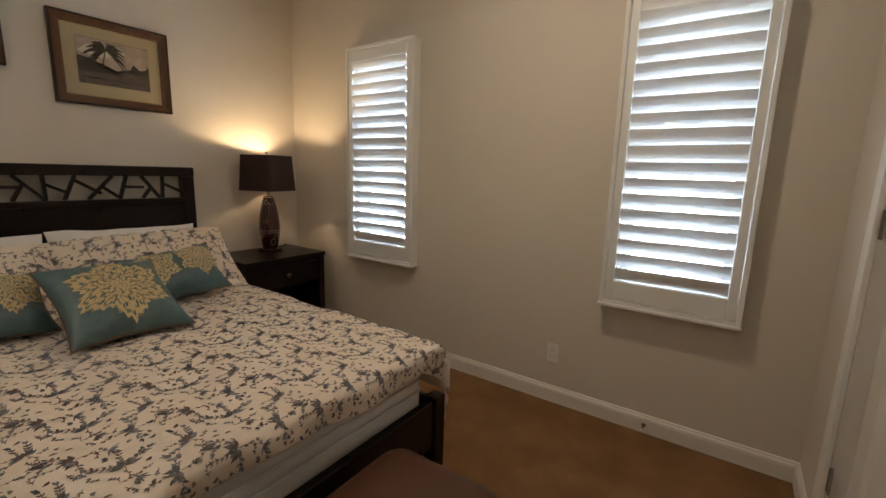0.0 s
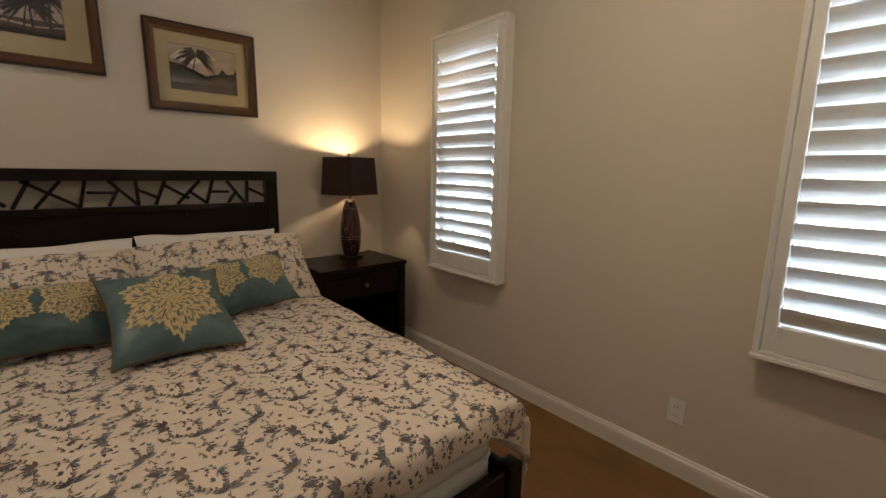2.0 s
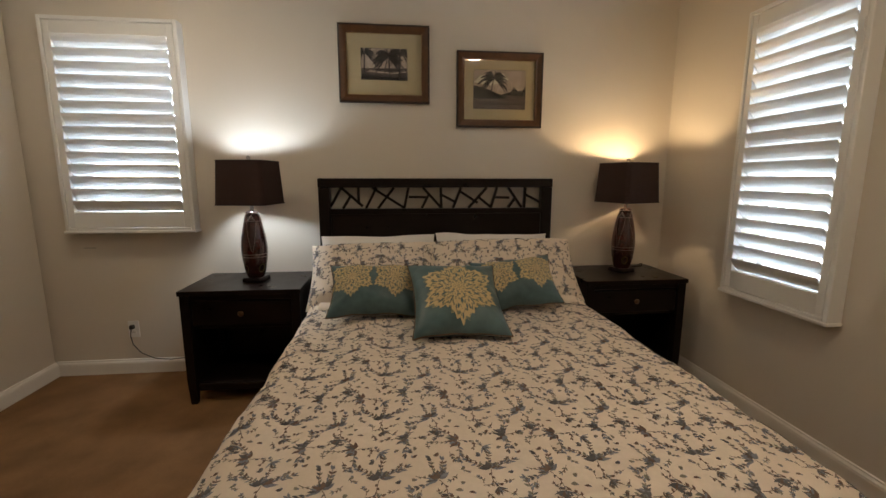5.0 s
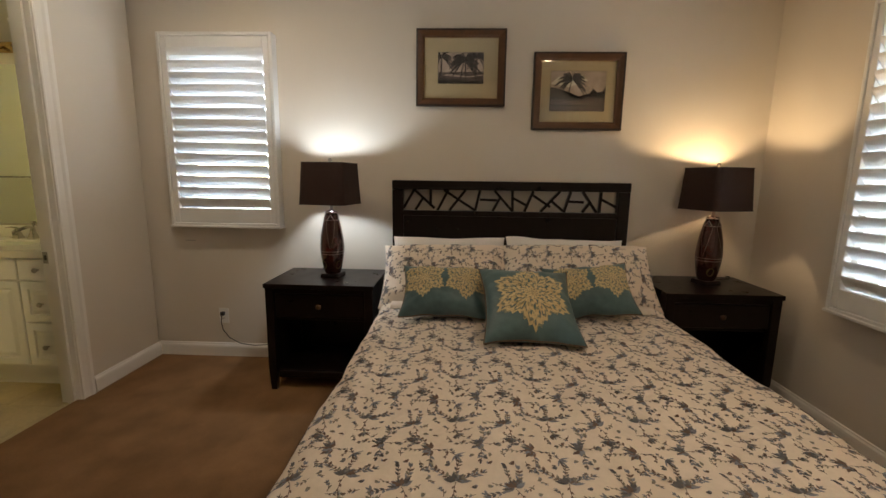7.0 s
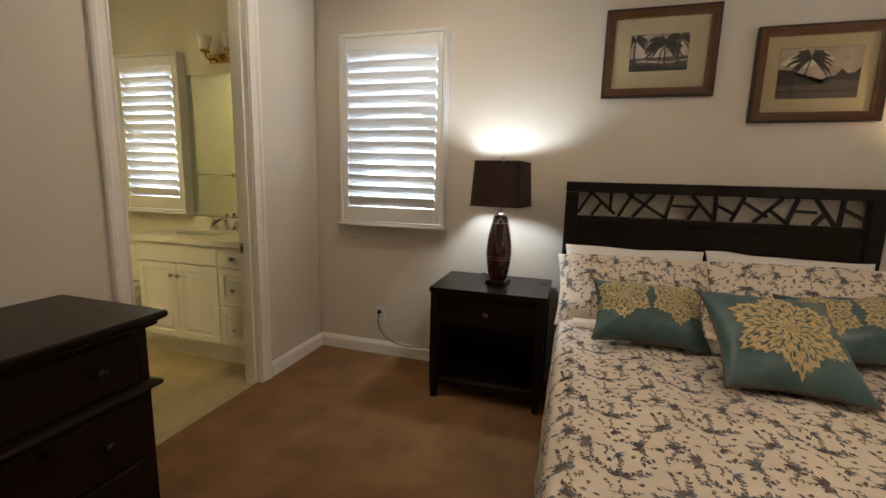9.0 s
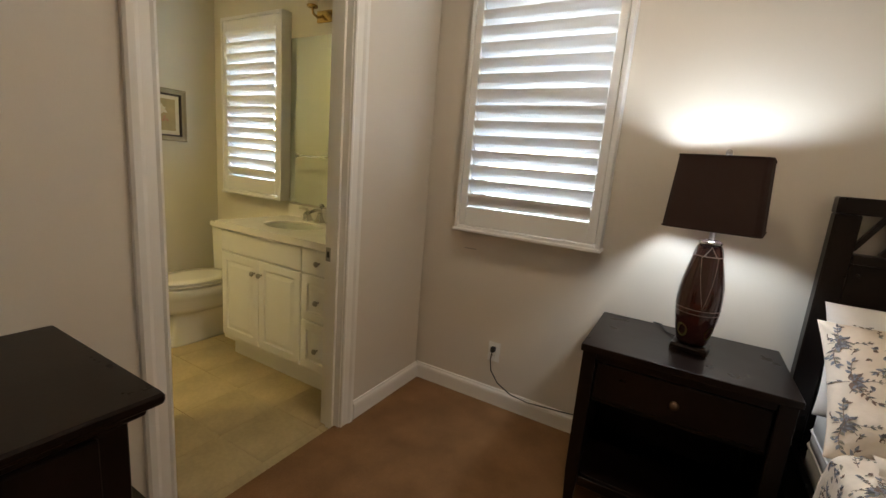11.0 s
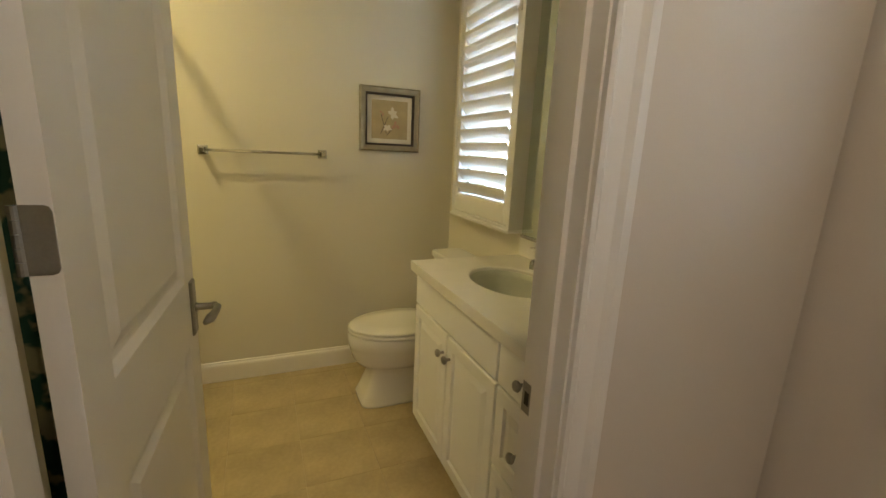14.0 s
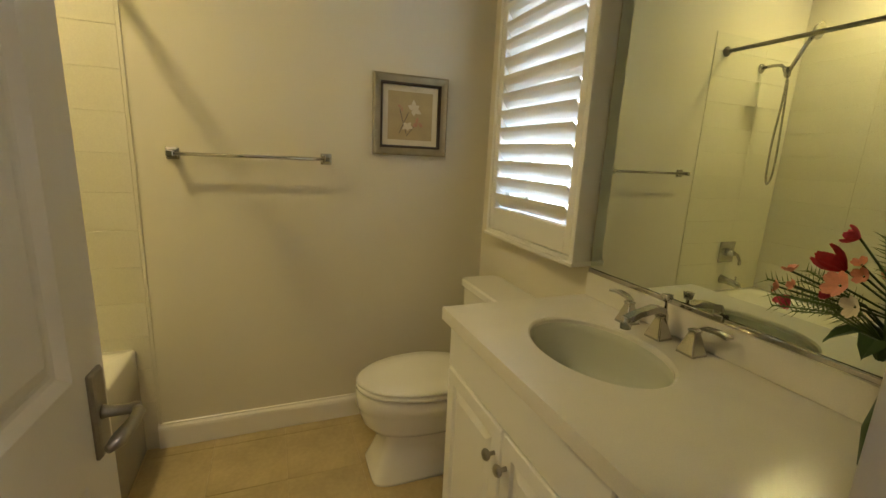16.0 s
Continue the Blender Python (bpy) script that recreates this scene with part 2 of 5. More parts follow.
def skirting(x0, y0, x1, y1, inward):
    """A baseboard along a wall, with an eased top."""
    length = math.hypot(x1 - x0, y1 - y0)
    prof = [(0, 0), (0.015, 0), (0.015, 0.088), (0.013, 0.100), (0.007, 0.110), (0.006, 0.117), (0, 0.120)]
    a = Vector((x0, y0, 0))
    d = (Vector((x1, y1, 0)) - a).normalized()
    n = Vector((*inward, 0))
    bm = loft([[a + d * s + n * p + Vector((0, 0, z)) for p, z in prof] for s in (0, length)])
    tagged(link("baseboard", bm, trim_paint), "white painted baseboard with eased top", "baseboard", kind="structure")


skirting(0, YS, 0, YN, (1, 0))
skirting(0.015, YS, D0 - 0.095, YS, (0, 1))
skirting(D1 + 0.095, YS, XE, YS, (0, 1))
skirting(0.015, YN, XE, YN, (0, -1))
skirting(XE, E_DOOR[1] + 0.085, XE, YN - 0.015, (-1, 0))
skirting(XE, YS + 0.015, XE, E_DOOR[0] - 0.085, (-1, 0))
skirting(0.02, YB, 1.575, YB, (0, 1))


def casing(u0, u1, zt, m, w=0.083):
    """Moulded door casing round an opening in the plane y = 0 of its own space, proud towards +y."""
    prof = [(0, 0), (0, 0.011), (0.008, 0.014), (0.016, 0.009), (0.045, 0.013), (0.058, 0.020), (0.076, 0.020), (w, 0.014), (w, 0)]
    rings = []
    for corner in ((u0, 0, -1, 0), (u0, zt, -1, 1), (u1, zt, 1, 1), (u1, 0, 1, 0)):
        rings.append([(corner[0] + corner[2] * p, q, corner[1] + corner[3] * p) for p, q in prof])
    tagged(link("trim", loft(rings), trim_paint, m=m), "white moulded door casing", "trim", kind="structure")


casing(D0 - 0.005, D1 + 0.006, DH, pose(0, YS, 0))
casing(-D1 - 0.005, -D0 + 0.026, DH, pose(0, YS - 0.12, 0, 0, 0, 180))
jamb = box(D0 - 0.02, D0, YS - 0.12, YS, 0, DH)
box(D1, D1 + 0.02, YS - 0.12, YS, 0, DH, bm=jamb)
box(D0 - 0.02, D1 + 0.02, YS - 0.12, YS, DH, DH + 0.02, bm=jamb)
box(D0, D0 + 0.012, YS - 0.075, YS - 0.035, 0, DH, bm=jamb)
box(D1 - 0.012, D1, YS - 0.075, YS - 0.035, 0, DH, bm=jamb)
tagged(link("trim", jamb, trim_paint), "white painted door jamb with stop", "trim", kind="structure")


# ---- shuttered windows ----
def window(name, width, height, slats, m, deep=0.077, split=0.5, tilt=56.0, label=""):
    """A plantation shutter in its box frame, set over a glazed opening. Own x along the wall, y into the room, z up from its lower edge."""
    w = thing(name, m, label or "white louvred shutter in a boxed frame", "window", kind="structure")
    fr = bmesh.new()
    t = 0.022
    for b in ((0, t, 0, height), (width - t, width, 0, height)):
        box(b[0], b[1], 0.0, deep, b[2], b[3], 0.003, 1, bm=fr)
    for b in ((t, width - t, 0, t), (t, width - t, height - t, height)):
        box(b[0], b[1], 0.0, deep, b[2], b[3], 0.003, 1, bm=fr)
    part("window_frame", fr, white_paint, w)
    part("window_sill", box(-0.006, width + 0.006, 0.0, deep + 0.008, -0.010, 0.006, 0.003, 1), white_paint, w)
    g, st, top, bot = 0.003, 0.038, 0.075, 0.098
    x0, x1, z0, z1 = t + g, width - t - g, t + g, height - t - g
    y0, y1 = deep - 0.032, deep - 0.004
    panel = bmesh.new()
    for b in ((x0, x0 + st, z0, z1), (x1 - st, x1, z0, z1), (x0 + st, x1 - st, z0, z0 + bot), (x0 + st, x1 - st, z1 - top, z1)):
        box(b[0], b[1], y0, y1, b[2], b[3], 0.003, 1, bm=panel)
    pn = part("shutter_panel", panel, white_paint, w)
    a, b, c, d = x0 + st + 0.002, x1 - st - 0.002, z0 + bot, z1 - top
    pitch = (d - c) / slats
    chord = pitch * 1.14
    bm = bmesh.new()
    sec = [(-chord / 2, 0), (-chord * 0.3, 0.0045), (0, 0.006), (chord * 0.3, 0.0045), (chord / 2, 0), (chord * 0.3, -0.0045), (0, -0.006), (-chord * 0.3, -0.0045)]
    bm = loft([[(x, p, q) for p, q in sec] for x in (a, b)])
    me = bpy.data.meshes.new("slat")
    bmesh.ops.recalc_face_normals(bm, faces=bm.faces)
    bm.to_mesh(me)
    bm.free()
    me.materials.append(white_paint)
    for i in range(slats):
        s = new("slat", me)
        s.parent = pn
        extra = 9 if abs(i - slats * split) < 0.6 else 0
        s.matrix_basis = pose(0, (y0 + y1) / 2, c + pitch * (i + 0.5), tilt + extra + random.uniform(-1.2, 1.2))
    # glazing deeper in the wall
    gl = part("pane", box(0.06, width - 0.06, -0.105, -0.099, 0.06, height - 0.06), glass_mat, w)
    gl.visible_shadow = False
    sash = bmesh.new()
    for q in ((0.06, 0.10, 0.06, height - 0.06), (width - 0.10, width - 0.06, 0.06, height - 0.06), (0.10, width - 0.10, 0.06, 0.10),
              (0.10, width - 0.10, height - 0.10, height - 0.06), (0.10, width - 0.10, height / 2 - 0.02, height / 2 + 0.02)):
        box(q[0], q[1], -0.125, -0.08, q[2], q[3], 0.002, 1, bm=sash)
    part("sash", sash, white_paint, w)
    part("catch", box(x0 + 0.004, x0 + 0.012, y1, y1 + 0.006, z1 - 0.25, z1 - 0.20), white_paint, pn)
    return w


window("window_1", W1[1] - W1[0], W1[3] - W1[2], 17, pose(W1[1], YN, W1[2], 0, 0, 180))
window("window_2", W2[1] - W2[0], W2[3] - W2[2], 17, pose(W2[1], YN, W2[2], 0, 0, 180))
window("window_3", W3[1] - W3[0], W3[3] - W3[2], 14, pose(0, W3[1], W3[2], 0, 0, -90))
window("window_4", WB[1] - WB[0], WB[3] - WB[2], 14, pose(0.02, WB[1], WB[2], 0, 0, -90), deep=0.082)


# ---- cloth and print materials ----
def nodes_of(name):
    m = bpy.data.materials.new(name)
    m.use_nodes = True
    return m, m.node_tree.nodes, m.node_tree.links.new, m.node_tree.nodes["Principled BSDF"]


def math_node(n, k, op, a, b=None, clamp=False):
    x = n.new("ShaderNodeMath")
    x.operation, x.use_clamp = op, clamp
    for i, v in enumerate((a, b)):
        if v is None:
            continue
        if isinstance(v, (int, float)):
            x.inputs[i].default_value = v
        else:
            k(v, x.inputs[i])
    return x.outputs[0]


cotton = shade("cotton", (0.82, 0.715, 0.615), 0.92, vary=0.03, scale=5, bump=0.30, bump_scale=70, grain=0.03, spec=0.15)
INKS = (shade("ink_slate", (0.165, 0.16, 0.172), 0.92, vary=0.25, scale=60, spec=0.1), shade("ink_blue_grey", (0.27, 0.285, 0.335), 0.92, vary=0.2, scale=60, spec=0.1),
        shade("ink_brown", (0.22, 0.155, 0.13), 0.92, vary=0.25, scale=60, spec=0.1), shade("ink_sage", (0.30, 0.28, 0.23), 0.92, vary=0.2, scale=60, spec=0.1))


def motif(seed):
    """One spray of the print: a fan of broad petals, an arching stem that ends in splayed blades, leafy side twigs and loose sprigs. Leaves as (x, y, angle, length, half width, ink), stems as point runs."""
    rng = random.Random(seed)
    leaves, stems = [], []

    def leaf(x, y, a, ln, w, inks):
        leaves.append((x, y, a, ln, w, rng.choice(inks)))

    def twig(x, y, a, steps, step, bend, ln, inks, lone=0.35):
        """A bent twig with leaves in pairs or alternate; gives its end and heading."""
        run = [(x, y)]
        for k in range(steps):
            x, y, a = x + step * math.cos(a), y + step * math.sin(a), a + bend + rng.uniform(-0.10, 0.10)
            run.append((x, y))
            for sd in ((1 if k % 2 else -1,) if rng.random() < lone else (1, -1)):
                leaf(x, y, a + sd * rng.uniform(0.40, 0.95), ln * rng.uniform(0.7, 1.15), ln * rng.uniform(0.13, 0.22), inks)
        leaf(x, y, a, ln * 1.1, ln * 0.18, inks)
        stems.append(run)
        return x, y, a

    up = math.pi + rng.uniform(-1.7, 1.7)
    for k in range(9):
        a = up - 1.35 + 2.7 * k / 8 + rng.uniform(-0.12, 0.12)
        leaf(0.004 * math.cos(a), 0.004 * math.sin(a), a, rng.uniform(0.026, 0.046), rng.uniform(0.0045, 0.0085), (0, 0, 2, 2, 1))
    for k in range(7):
        a = up + rng.uniform(-1.5, 1.5)
        r = rng.uniform(0.012, 0.030)
        leaf(r * math.cos(a), r * math.sin(a), a + rng.uniform(-0.5, 0.5), rng.uniform(0.012, 0.020), rng.uniform(0.003, 0.005), (1, 1, 3, 0))
    x, y, a = twig(0.0, 0.0, up + math.pi + rng.uniform(-0.3, 0.3), 5, 0.017, rng.choice((-1, 1)) * 0.16, 0.017, (0, 1, 2), 0.9)
    for k in range(6):
        b = a - 1.1 + 2.2 * k / 5 + rng.uniform(-0.12, 0.12)
        leaf(x, y, b, rng.uniform(0.024, 0.044), rng.uniform(0.0024, 0.0042), (0, 0, 1, 2))
    for sd in (1, -1):
        twig(0.010 * math.cos(up), 0.010 * math.sin(up), up + sd * rng.uniform(1.2, 1.9), rng.randint(5, 7), 0.016, -sd * rng.uniform(0.04, 0.16), 0.021, (0, 1, 1, 2, 3))
    twig(0.020 * math.cos(up), 0.020 * math.sin(up), up + rng.uniform(-0.5, 0.5), 4, 0.016, rng.uniform(-0.2, 0.2), 0.016, (2, 0, 3))
    for k in range(11):
        r, b = rng.uniform(0.055, 0.150), up + 6.283 * k / 11 + rng.uniform(-0.3, 0.3)
        x, y, d = r * math.cos(b), r * math.sin(b), rng.uniform(0, 6.283)
        if k % 2:
            twig(x, y, d, rng.randint(2, 3), 0.011, rng.uniform(-0.3, 0.3), 0.013, (0, 1, 2, 3))
        else:
            leaf(x, y, d, rng.uniform(0.014, 0.022), rng.uniform(0.0045, 0.0070), (0, 2, 3))
            leaf(x, y, d + rng.choice((-1, 1)) * 1.2, rng.uniform(0.008, 0.014), 0.0028, (1, 3))
    return leaves, stems


MOTIFS = (motif(11), motif(23), motif(37), motif(52))


def sprigs(parent, surf, x0, x1, y0, y1, scale=0.80, wide=0.335, tall=0.325, phase=(0.0, 0.0), turn=0.0, inside=None):
    """Prints the motifs in a staggered repeat on a surface: surf(x, y) gives a place, or None off the cloth."""
    verts, faces, inks = [], [], []
    eps = 0.004

    def lay(poly, ink):
        cx, cy = sum(p[0] for p in poly) / len(poly), sum(p[1] for p in poly) / len(poly)
        if not (x0 < cx < x1 and y0 < cy < y1) or (inside and not inside(cx, cy)):
            return
        c = Vector(surf(cx, cy))
        n = (Vector(surf(cx + eps, cy)) - c).cross(Vector(surf(cx, cy + eps)) - c)
        if n.length < 1e-12:
            return
        n = n.normalized() * 0.0016
        start = len(verts)
        for px, py in poly:
            verts.append(Vector(surf(px, py)) + n)
        faces.append(tuple(range(start, start + len(poly))))
        inks.append(ink)

    ct, st_ = math.cos(turn), math.sin(turn)
    for i in range(-12, 13):
        for j in range(-12, 13):
            for m, (leaves, stems) in enumerate(MOTIFS):
                ox = (x0 + x1) / 2 + phase[0] + (i + (0.0, 0.46, 0.08, 0.55)[m]) * tall * scale
                oy = (y0 + y1) / 2 + phase[1] + (j + (0.0, 0.27, 0.52, 0.76)[m]) * wide * scale
                if not (x0 - 0.2 < ox < x1 + 0.2 and y0 - 0.2 < oy < y1 + 0.2):
                    continue
                for x, y, a, ln, w, ink in leaves:
                    poly = []
                    w *= 1.12
                    for f, g in ((0, 0), (0.28, 1), (0.65, 0.8), (1, 0), (0.65, -0.8), (0.28, -1)):
                        u, v = x + ln * f * math.cos(a) - w * g * math.sin(a), y + ln * f * math.sin(a) + w * g * math.cos(a)
                        poly.append((ox + scale * (u * ct - v * st_), oy + scale * (u * st_ + v * ct)))
                    lay(poly, ink)
                for run in stems:
                    for (ax, ay), (bx, by) in zip(run, run[1:]):
                        d = math.hypot(bx - ax, by - ay)
                        nx, ny = -(by - ay) / d * 0.0011, (bx - ax) / d * 0.0011
                        poly = []
                        for u, v in ((ax + nx, ay + ny), (ax - nx, ay - ny), (bx - nx, by - ny), (bx + nx, by + ny)):
                            poly.append((ox + scale * (u * ct - v * st_), oy + scale * (u * st_ + v * ct)))
                        lay(poly, 2)
    me = bpy.data.meshes.new("printed_pattern")
    me.from_pydata(verts, [], faces)
    for m in INKS:
        me.materials.append(m)
    me.polygons.foreach_set("material_index", inks)
    ob = new("printed_pattern", me)
    ob.parent = parent
    return tagged(ob, "grey and brown printed flower sprigs", kind="stuff")


teal_cloth = shade("teal_cloth", (0.080, 0.150, 0.168), 0.38, vary=0.24, scale=9, bump=0.55, bump_scale=34, grain=0.08)
piping_cloth = shade("piping_cloth", (0.16, 0.10, 0.06), 0.85, vary=0.2, scale=60, bump=0.6, bump_scale=300, grain=0.2)


def lace():
    """Gold embroidery: radial stitches with the teal cloth showing through. UV: turns and radius."""
    m, n, k, b = nodes_of("gold_embroidery")
    uv = n.new("ShaderNodeUVMap")
    sp = n.new("ShaderNodeSeparateXYZ")
    k(uv.outputs[0], sp.inputs[0])
    spoke = math_node(n, k, "SINE", math_node(n, k, "MULTIPLY", sp.outputs[0], 6.2832 * 12))
    hoop = math_node(n, k, "SINE", math_node(n, k, "MULTIPLY", sp.outputs[1], 34.0))
    vo = n.new("ShaderNodeTexVoronoi")
    vo.inputs["Scale"].default_value = 190
    co = n.new("ShaderNodeTexCoord")
    k(co.outputs["Object"], vo.inputs["Vector"])
    gap = math_node(n, k, "ADD", math_node(n, k, "MULTIPLY", spoke, hoop), math_node(n, k, "MULTIPLY", vo.outputs["Distance"], 1.3))
    hole = math_node(n, k, "MULTIPLY", math_node(n, k, "SUBTRACT", gap, 0.95), 3.0, True)
    mx = n.new("ShaderNodeMix")
    mx.data_type = "RGBA"
    mx.inputs[6].default_value, mx.inputs[7].default_value = (0.62, 0.49, 0.27, 1), (0.20, 0.22, 0.17, 1)
    k(hole, mx.inputs[0]), k(mx.outputs[2], b.inputs["Base Color"])
    b.inputs["Roughness"].default_value = 0.75
    bp = n.new("ShaderNodeBump")
    bp.inputs["Strength"].default_value, bp.inputs["Distance"].default_value = 0.6, 0.003
    k(gap, bp.inputs["Height"]), k(bp.outputs[0], b.inputs["Normal"])
    return m


gold_lace = lace()
lacquer = shade("lacquer", (0.050, 0.010, 0.008), 0.16, vary=0.3, scale=14, coat=0.5, grain=0.1)
inlay_pale = shade("inlay_pale", (0.20, 0.19, 0.17), 0.3)
inlay_green = shade("inlay_green", (0.10, 0.11, 0.05), 0.25)
frame_wood = shade("frame_wood", (0.10, 0.040, 0.013), 0.32, vary=0.25, scale=18, bump=0.1, bump_scale=80, grain=0.2)
frame_dark = shade("frame_dark", (0.030, 0.015, 0.009), 0.4, vary=0.2, scale=18)
gilt = shade("gilt", (0.42, 0.27, 0.09), 0.4, metal=0.5, vary=0.2, scale=30)
mat_board = shade("mat_board", (0.50, 0.41, 0.25), 0.9, vary=0.03, scale=10)
sepia_sky = shade("sepia_sky", (0.54, 0.43, 0.35), 0.6, vary=0.35, scale=16)
sepia_mid = shade("sepia_mid", (0.115, 0.082, 0.066), 0.6, vary=0.5, scale=45)
sepia_dark = shade("sepia_dark", (0.022, 0.014, 0.012), 0.6, vary=0.3, scale=60)
pewter = shade("pewter", (0.36, 0.31, 0.21), 0.42, metal=0.6, vary=0.15, scale=25)
cream_card = shade("cream_card", (0.70, 0.64, 0.50), 0.8, vary=0.03)
olive_print = shade("olive_print", (0.46, 0.36, 0.19), 0.7, vary=0.15, scale=12)
petal_pink = shade("petal_pink", (0.52, 0.27, 0.17), 0.7, vary=0.2, scale=60)
petal_red = shade("petal_red", (0.42, 0.008, 0.014), 0.6, vary=0.25, scale=50)
petal_rose = shade("petal_rose", (0.62, 0.05, 0.10), 0.6, vary=0.25, scale=50)
petal_peach = shade("petal_peach", (0.75, 0.32, 0.22), 0.65, vary=0.15, scale=50)
leaf_green = shade("leaf_green", (0.035, 0.075, 0.020), 0.5, vary=0.3, scale=40)
frost = shade("frosted_glass", (0.75, 0.72, 0.62), 0.35, vary=0.03)
soil_mark = shade("scuff", (0.40, 0.37, 0.33), 0.8, vary=0.1)
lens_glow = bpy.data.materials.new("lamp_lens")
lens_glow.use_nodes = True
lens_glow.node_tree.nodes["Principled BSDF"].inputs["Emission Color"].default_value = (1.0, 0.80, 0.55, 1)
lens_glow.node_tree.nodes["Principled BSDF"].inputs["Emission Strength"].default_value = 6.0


def paint_uv(ob, fn):
    """Gives each corner of ob's mesh the UV fn(index of its vertex)."""
    me = ob.data
    layer = me.uv_layers.new(name="UVMap")
    idx = np.zeros(len(me.loops), dtype=np.int32)
    me.loops.foreach_get("vertex_index", idx)
    table = np.array([fn(i) for i in range(len(me.vertices))], dtype=np.float32)
    layer.data.foreach_set("uv", table[idx].ravel())


def grid_object(name, pts, uvs, rows, cols, material, parent=None, label="", closed_extra=()):
    """A quad sheet of rows x cols points, with UVs in metres."""
    me = bpy.data.meshes.new(name)
    faces = [(r * cols + c, (r + 1) * cols + c, (r + 1) * cols + c + 1, r * cols + c + 1) for r in range(rows - 1) for c in range(cols - 1)]
    me.from_pydata(pts, [], faces + list(closed_extra))
    me.materials.append(material)
    for p in me.polygons:
        p.use_smooth = True
    ob = new(name, me)
    if parent:
        ob.parent = parent
    if label:
        ob["label"] = label
    paint_uv(ob, lambda i: uvs[i])
    return ob


# ---- the bed ----
BX0, BX1, BY0, BY1, BTOP = 0.085, 2.14, 1.86, 3.38, 0.622
HY0, HY1, HZ = 1.811, 3.394, 1.335
bed = thing("bed", pose(0, 0, 0), "dark espresso wooden bed with open fretwork headboard", "bed")
for y in (HY0, HY1 - 0.075):
    part("headboard_post", box(0.020, 0.080, y, y + 0.075, 0, HZ - 0.061, 0.004, 1), espresso, bed)
part("top_rail", box(0.019, 0.083, HY0 - 0.001, HY1 + 0.001, HZ - 0.060, HZ, 0.004, 1), espresso, bed)
part("middle_rail", box(0.020, 0.084, HY0 + 0.075, HY1 - 0.075, HZ - 0.235, HZ - 0.200, 0.005, 2), espresso, bed)
part("headboard_panel", box(0.030, 0.066, HY0 + 0.075, HY1 - 0.075, 0.35, HZ - 0.235, 0.002, 1), espresso, bed)
FRET = ((0.05, 0, 0.00, 0.9), (0.05, 0, 0.147, 0.9), (0.092, 0.4, 0.056, 1), (0.128, 0, 0.128, 0.8), (0.211, 0, 0.161, 1), (0.19, 0, 0.342, 1),
        (0.292, 0, 0.217, 1), (0.36, 0, 0.339, 1), (0.36, 0.45, 0.441, 0.47), (0.428, 0, 0.515, 1), (0.457, 0.3, 0.422, 1), (0.512, 0, 0.515, 1),
        (0.515, 0.35, 0.584, 0.72), (0.609, 0, 0.571, 1), (0.60, 0.15, 0.69, 0.75), (0.733, 0, 0.646, 1), (0.689, 0.42, 0.758, 1), (0.783, 0, 0.755, 1),
        (0.776, 0.48, 0.845, 0.5), (0.839, 0, 0.907, 1), (0.876, 0.48, 0.84, 1), (0.923, 0, 0.919, 1), (0.925, 0.35, 0.996, 0.72))
for a, b, c, d in FRET:
    w, zt, zb, y0 = HY1 - HY0 - 0.15, HZ - 0.061, HZ - 0.199, HY0 + 0.075
    p, q = Vector((0.05, y0 + a * w, zt + (zb - zt) * b)), Vector((0.05, y0 + c * w, zt + (zb - zt) * d))
    ln, ang = (q - p).length, math.atan2(q.z - p.z, q.y - p.y)
    st = box(-0.011, 0.011, 0, ln, -0.0085, 0.0085)
    part("fret_bar", st, espresso, bed, m=Matrix.Translation(p) @ Matrix.Rotation(ang, 4, "X"))
for y in (BY0 - 0.012, BY1 - 0.016):
    part("side_rail", box(0.080, BX1 - 0.016, y, y + 0.028, 0.20, 0.36, 0.004, 1), espresso, bed)
part("footboard", box(BX1 + 0.002, BX1 + 0.040, BY0 + 0.06, BY1 - 0.04, 0.14, 0.362, 0.004, 1), espresso, bed)
for y in (BY0 - 0.012, BY1 - 0.030):
    part("bed_post", box(BX1 - 0.015, BX1 + 0.050, y, y + 0.072, 0, 0.372, 0.005, 1), espresso, bed)
tick = bmesh.new()
add(tick, loft([ring_rect(2.035 - 2 * i, 1.46 - 2 * i, z, 0.06, 5, 1.108, 2.62) for i, z in
                ((0.02, 0.26), (0.004, 0.27), (0.0, 0.29), (0.0, 0.395), (0.006, 0.405), (0.006, 0.412), (0.0, 0.42), (0.0, 0.455), (0.005, 0.462), (0.0, 0.470), (0.0, 0.575), (0.02, 0.596))]))
mattress = tagged(link("mattress", tick, sheet_cloth, smooth=True), "white quilted mattress with piped edges on the bed", "mattress")
for z in (0.2685, 0.4085, 0.466, 0.580):
    cord_ring = ring_rect(2.037, 1.462, z, 0.06, 5, 1.108, 2.62)
    part("piping", tube(cord_ring + cord_ring[:1], 0.0055, 6), sheet_cloth, mattress, "corded white edge", True)


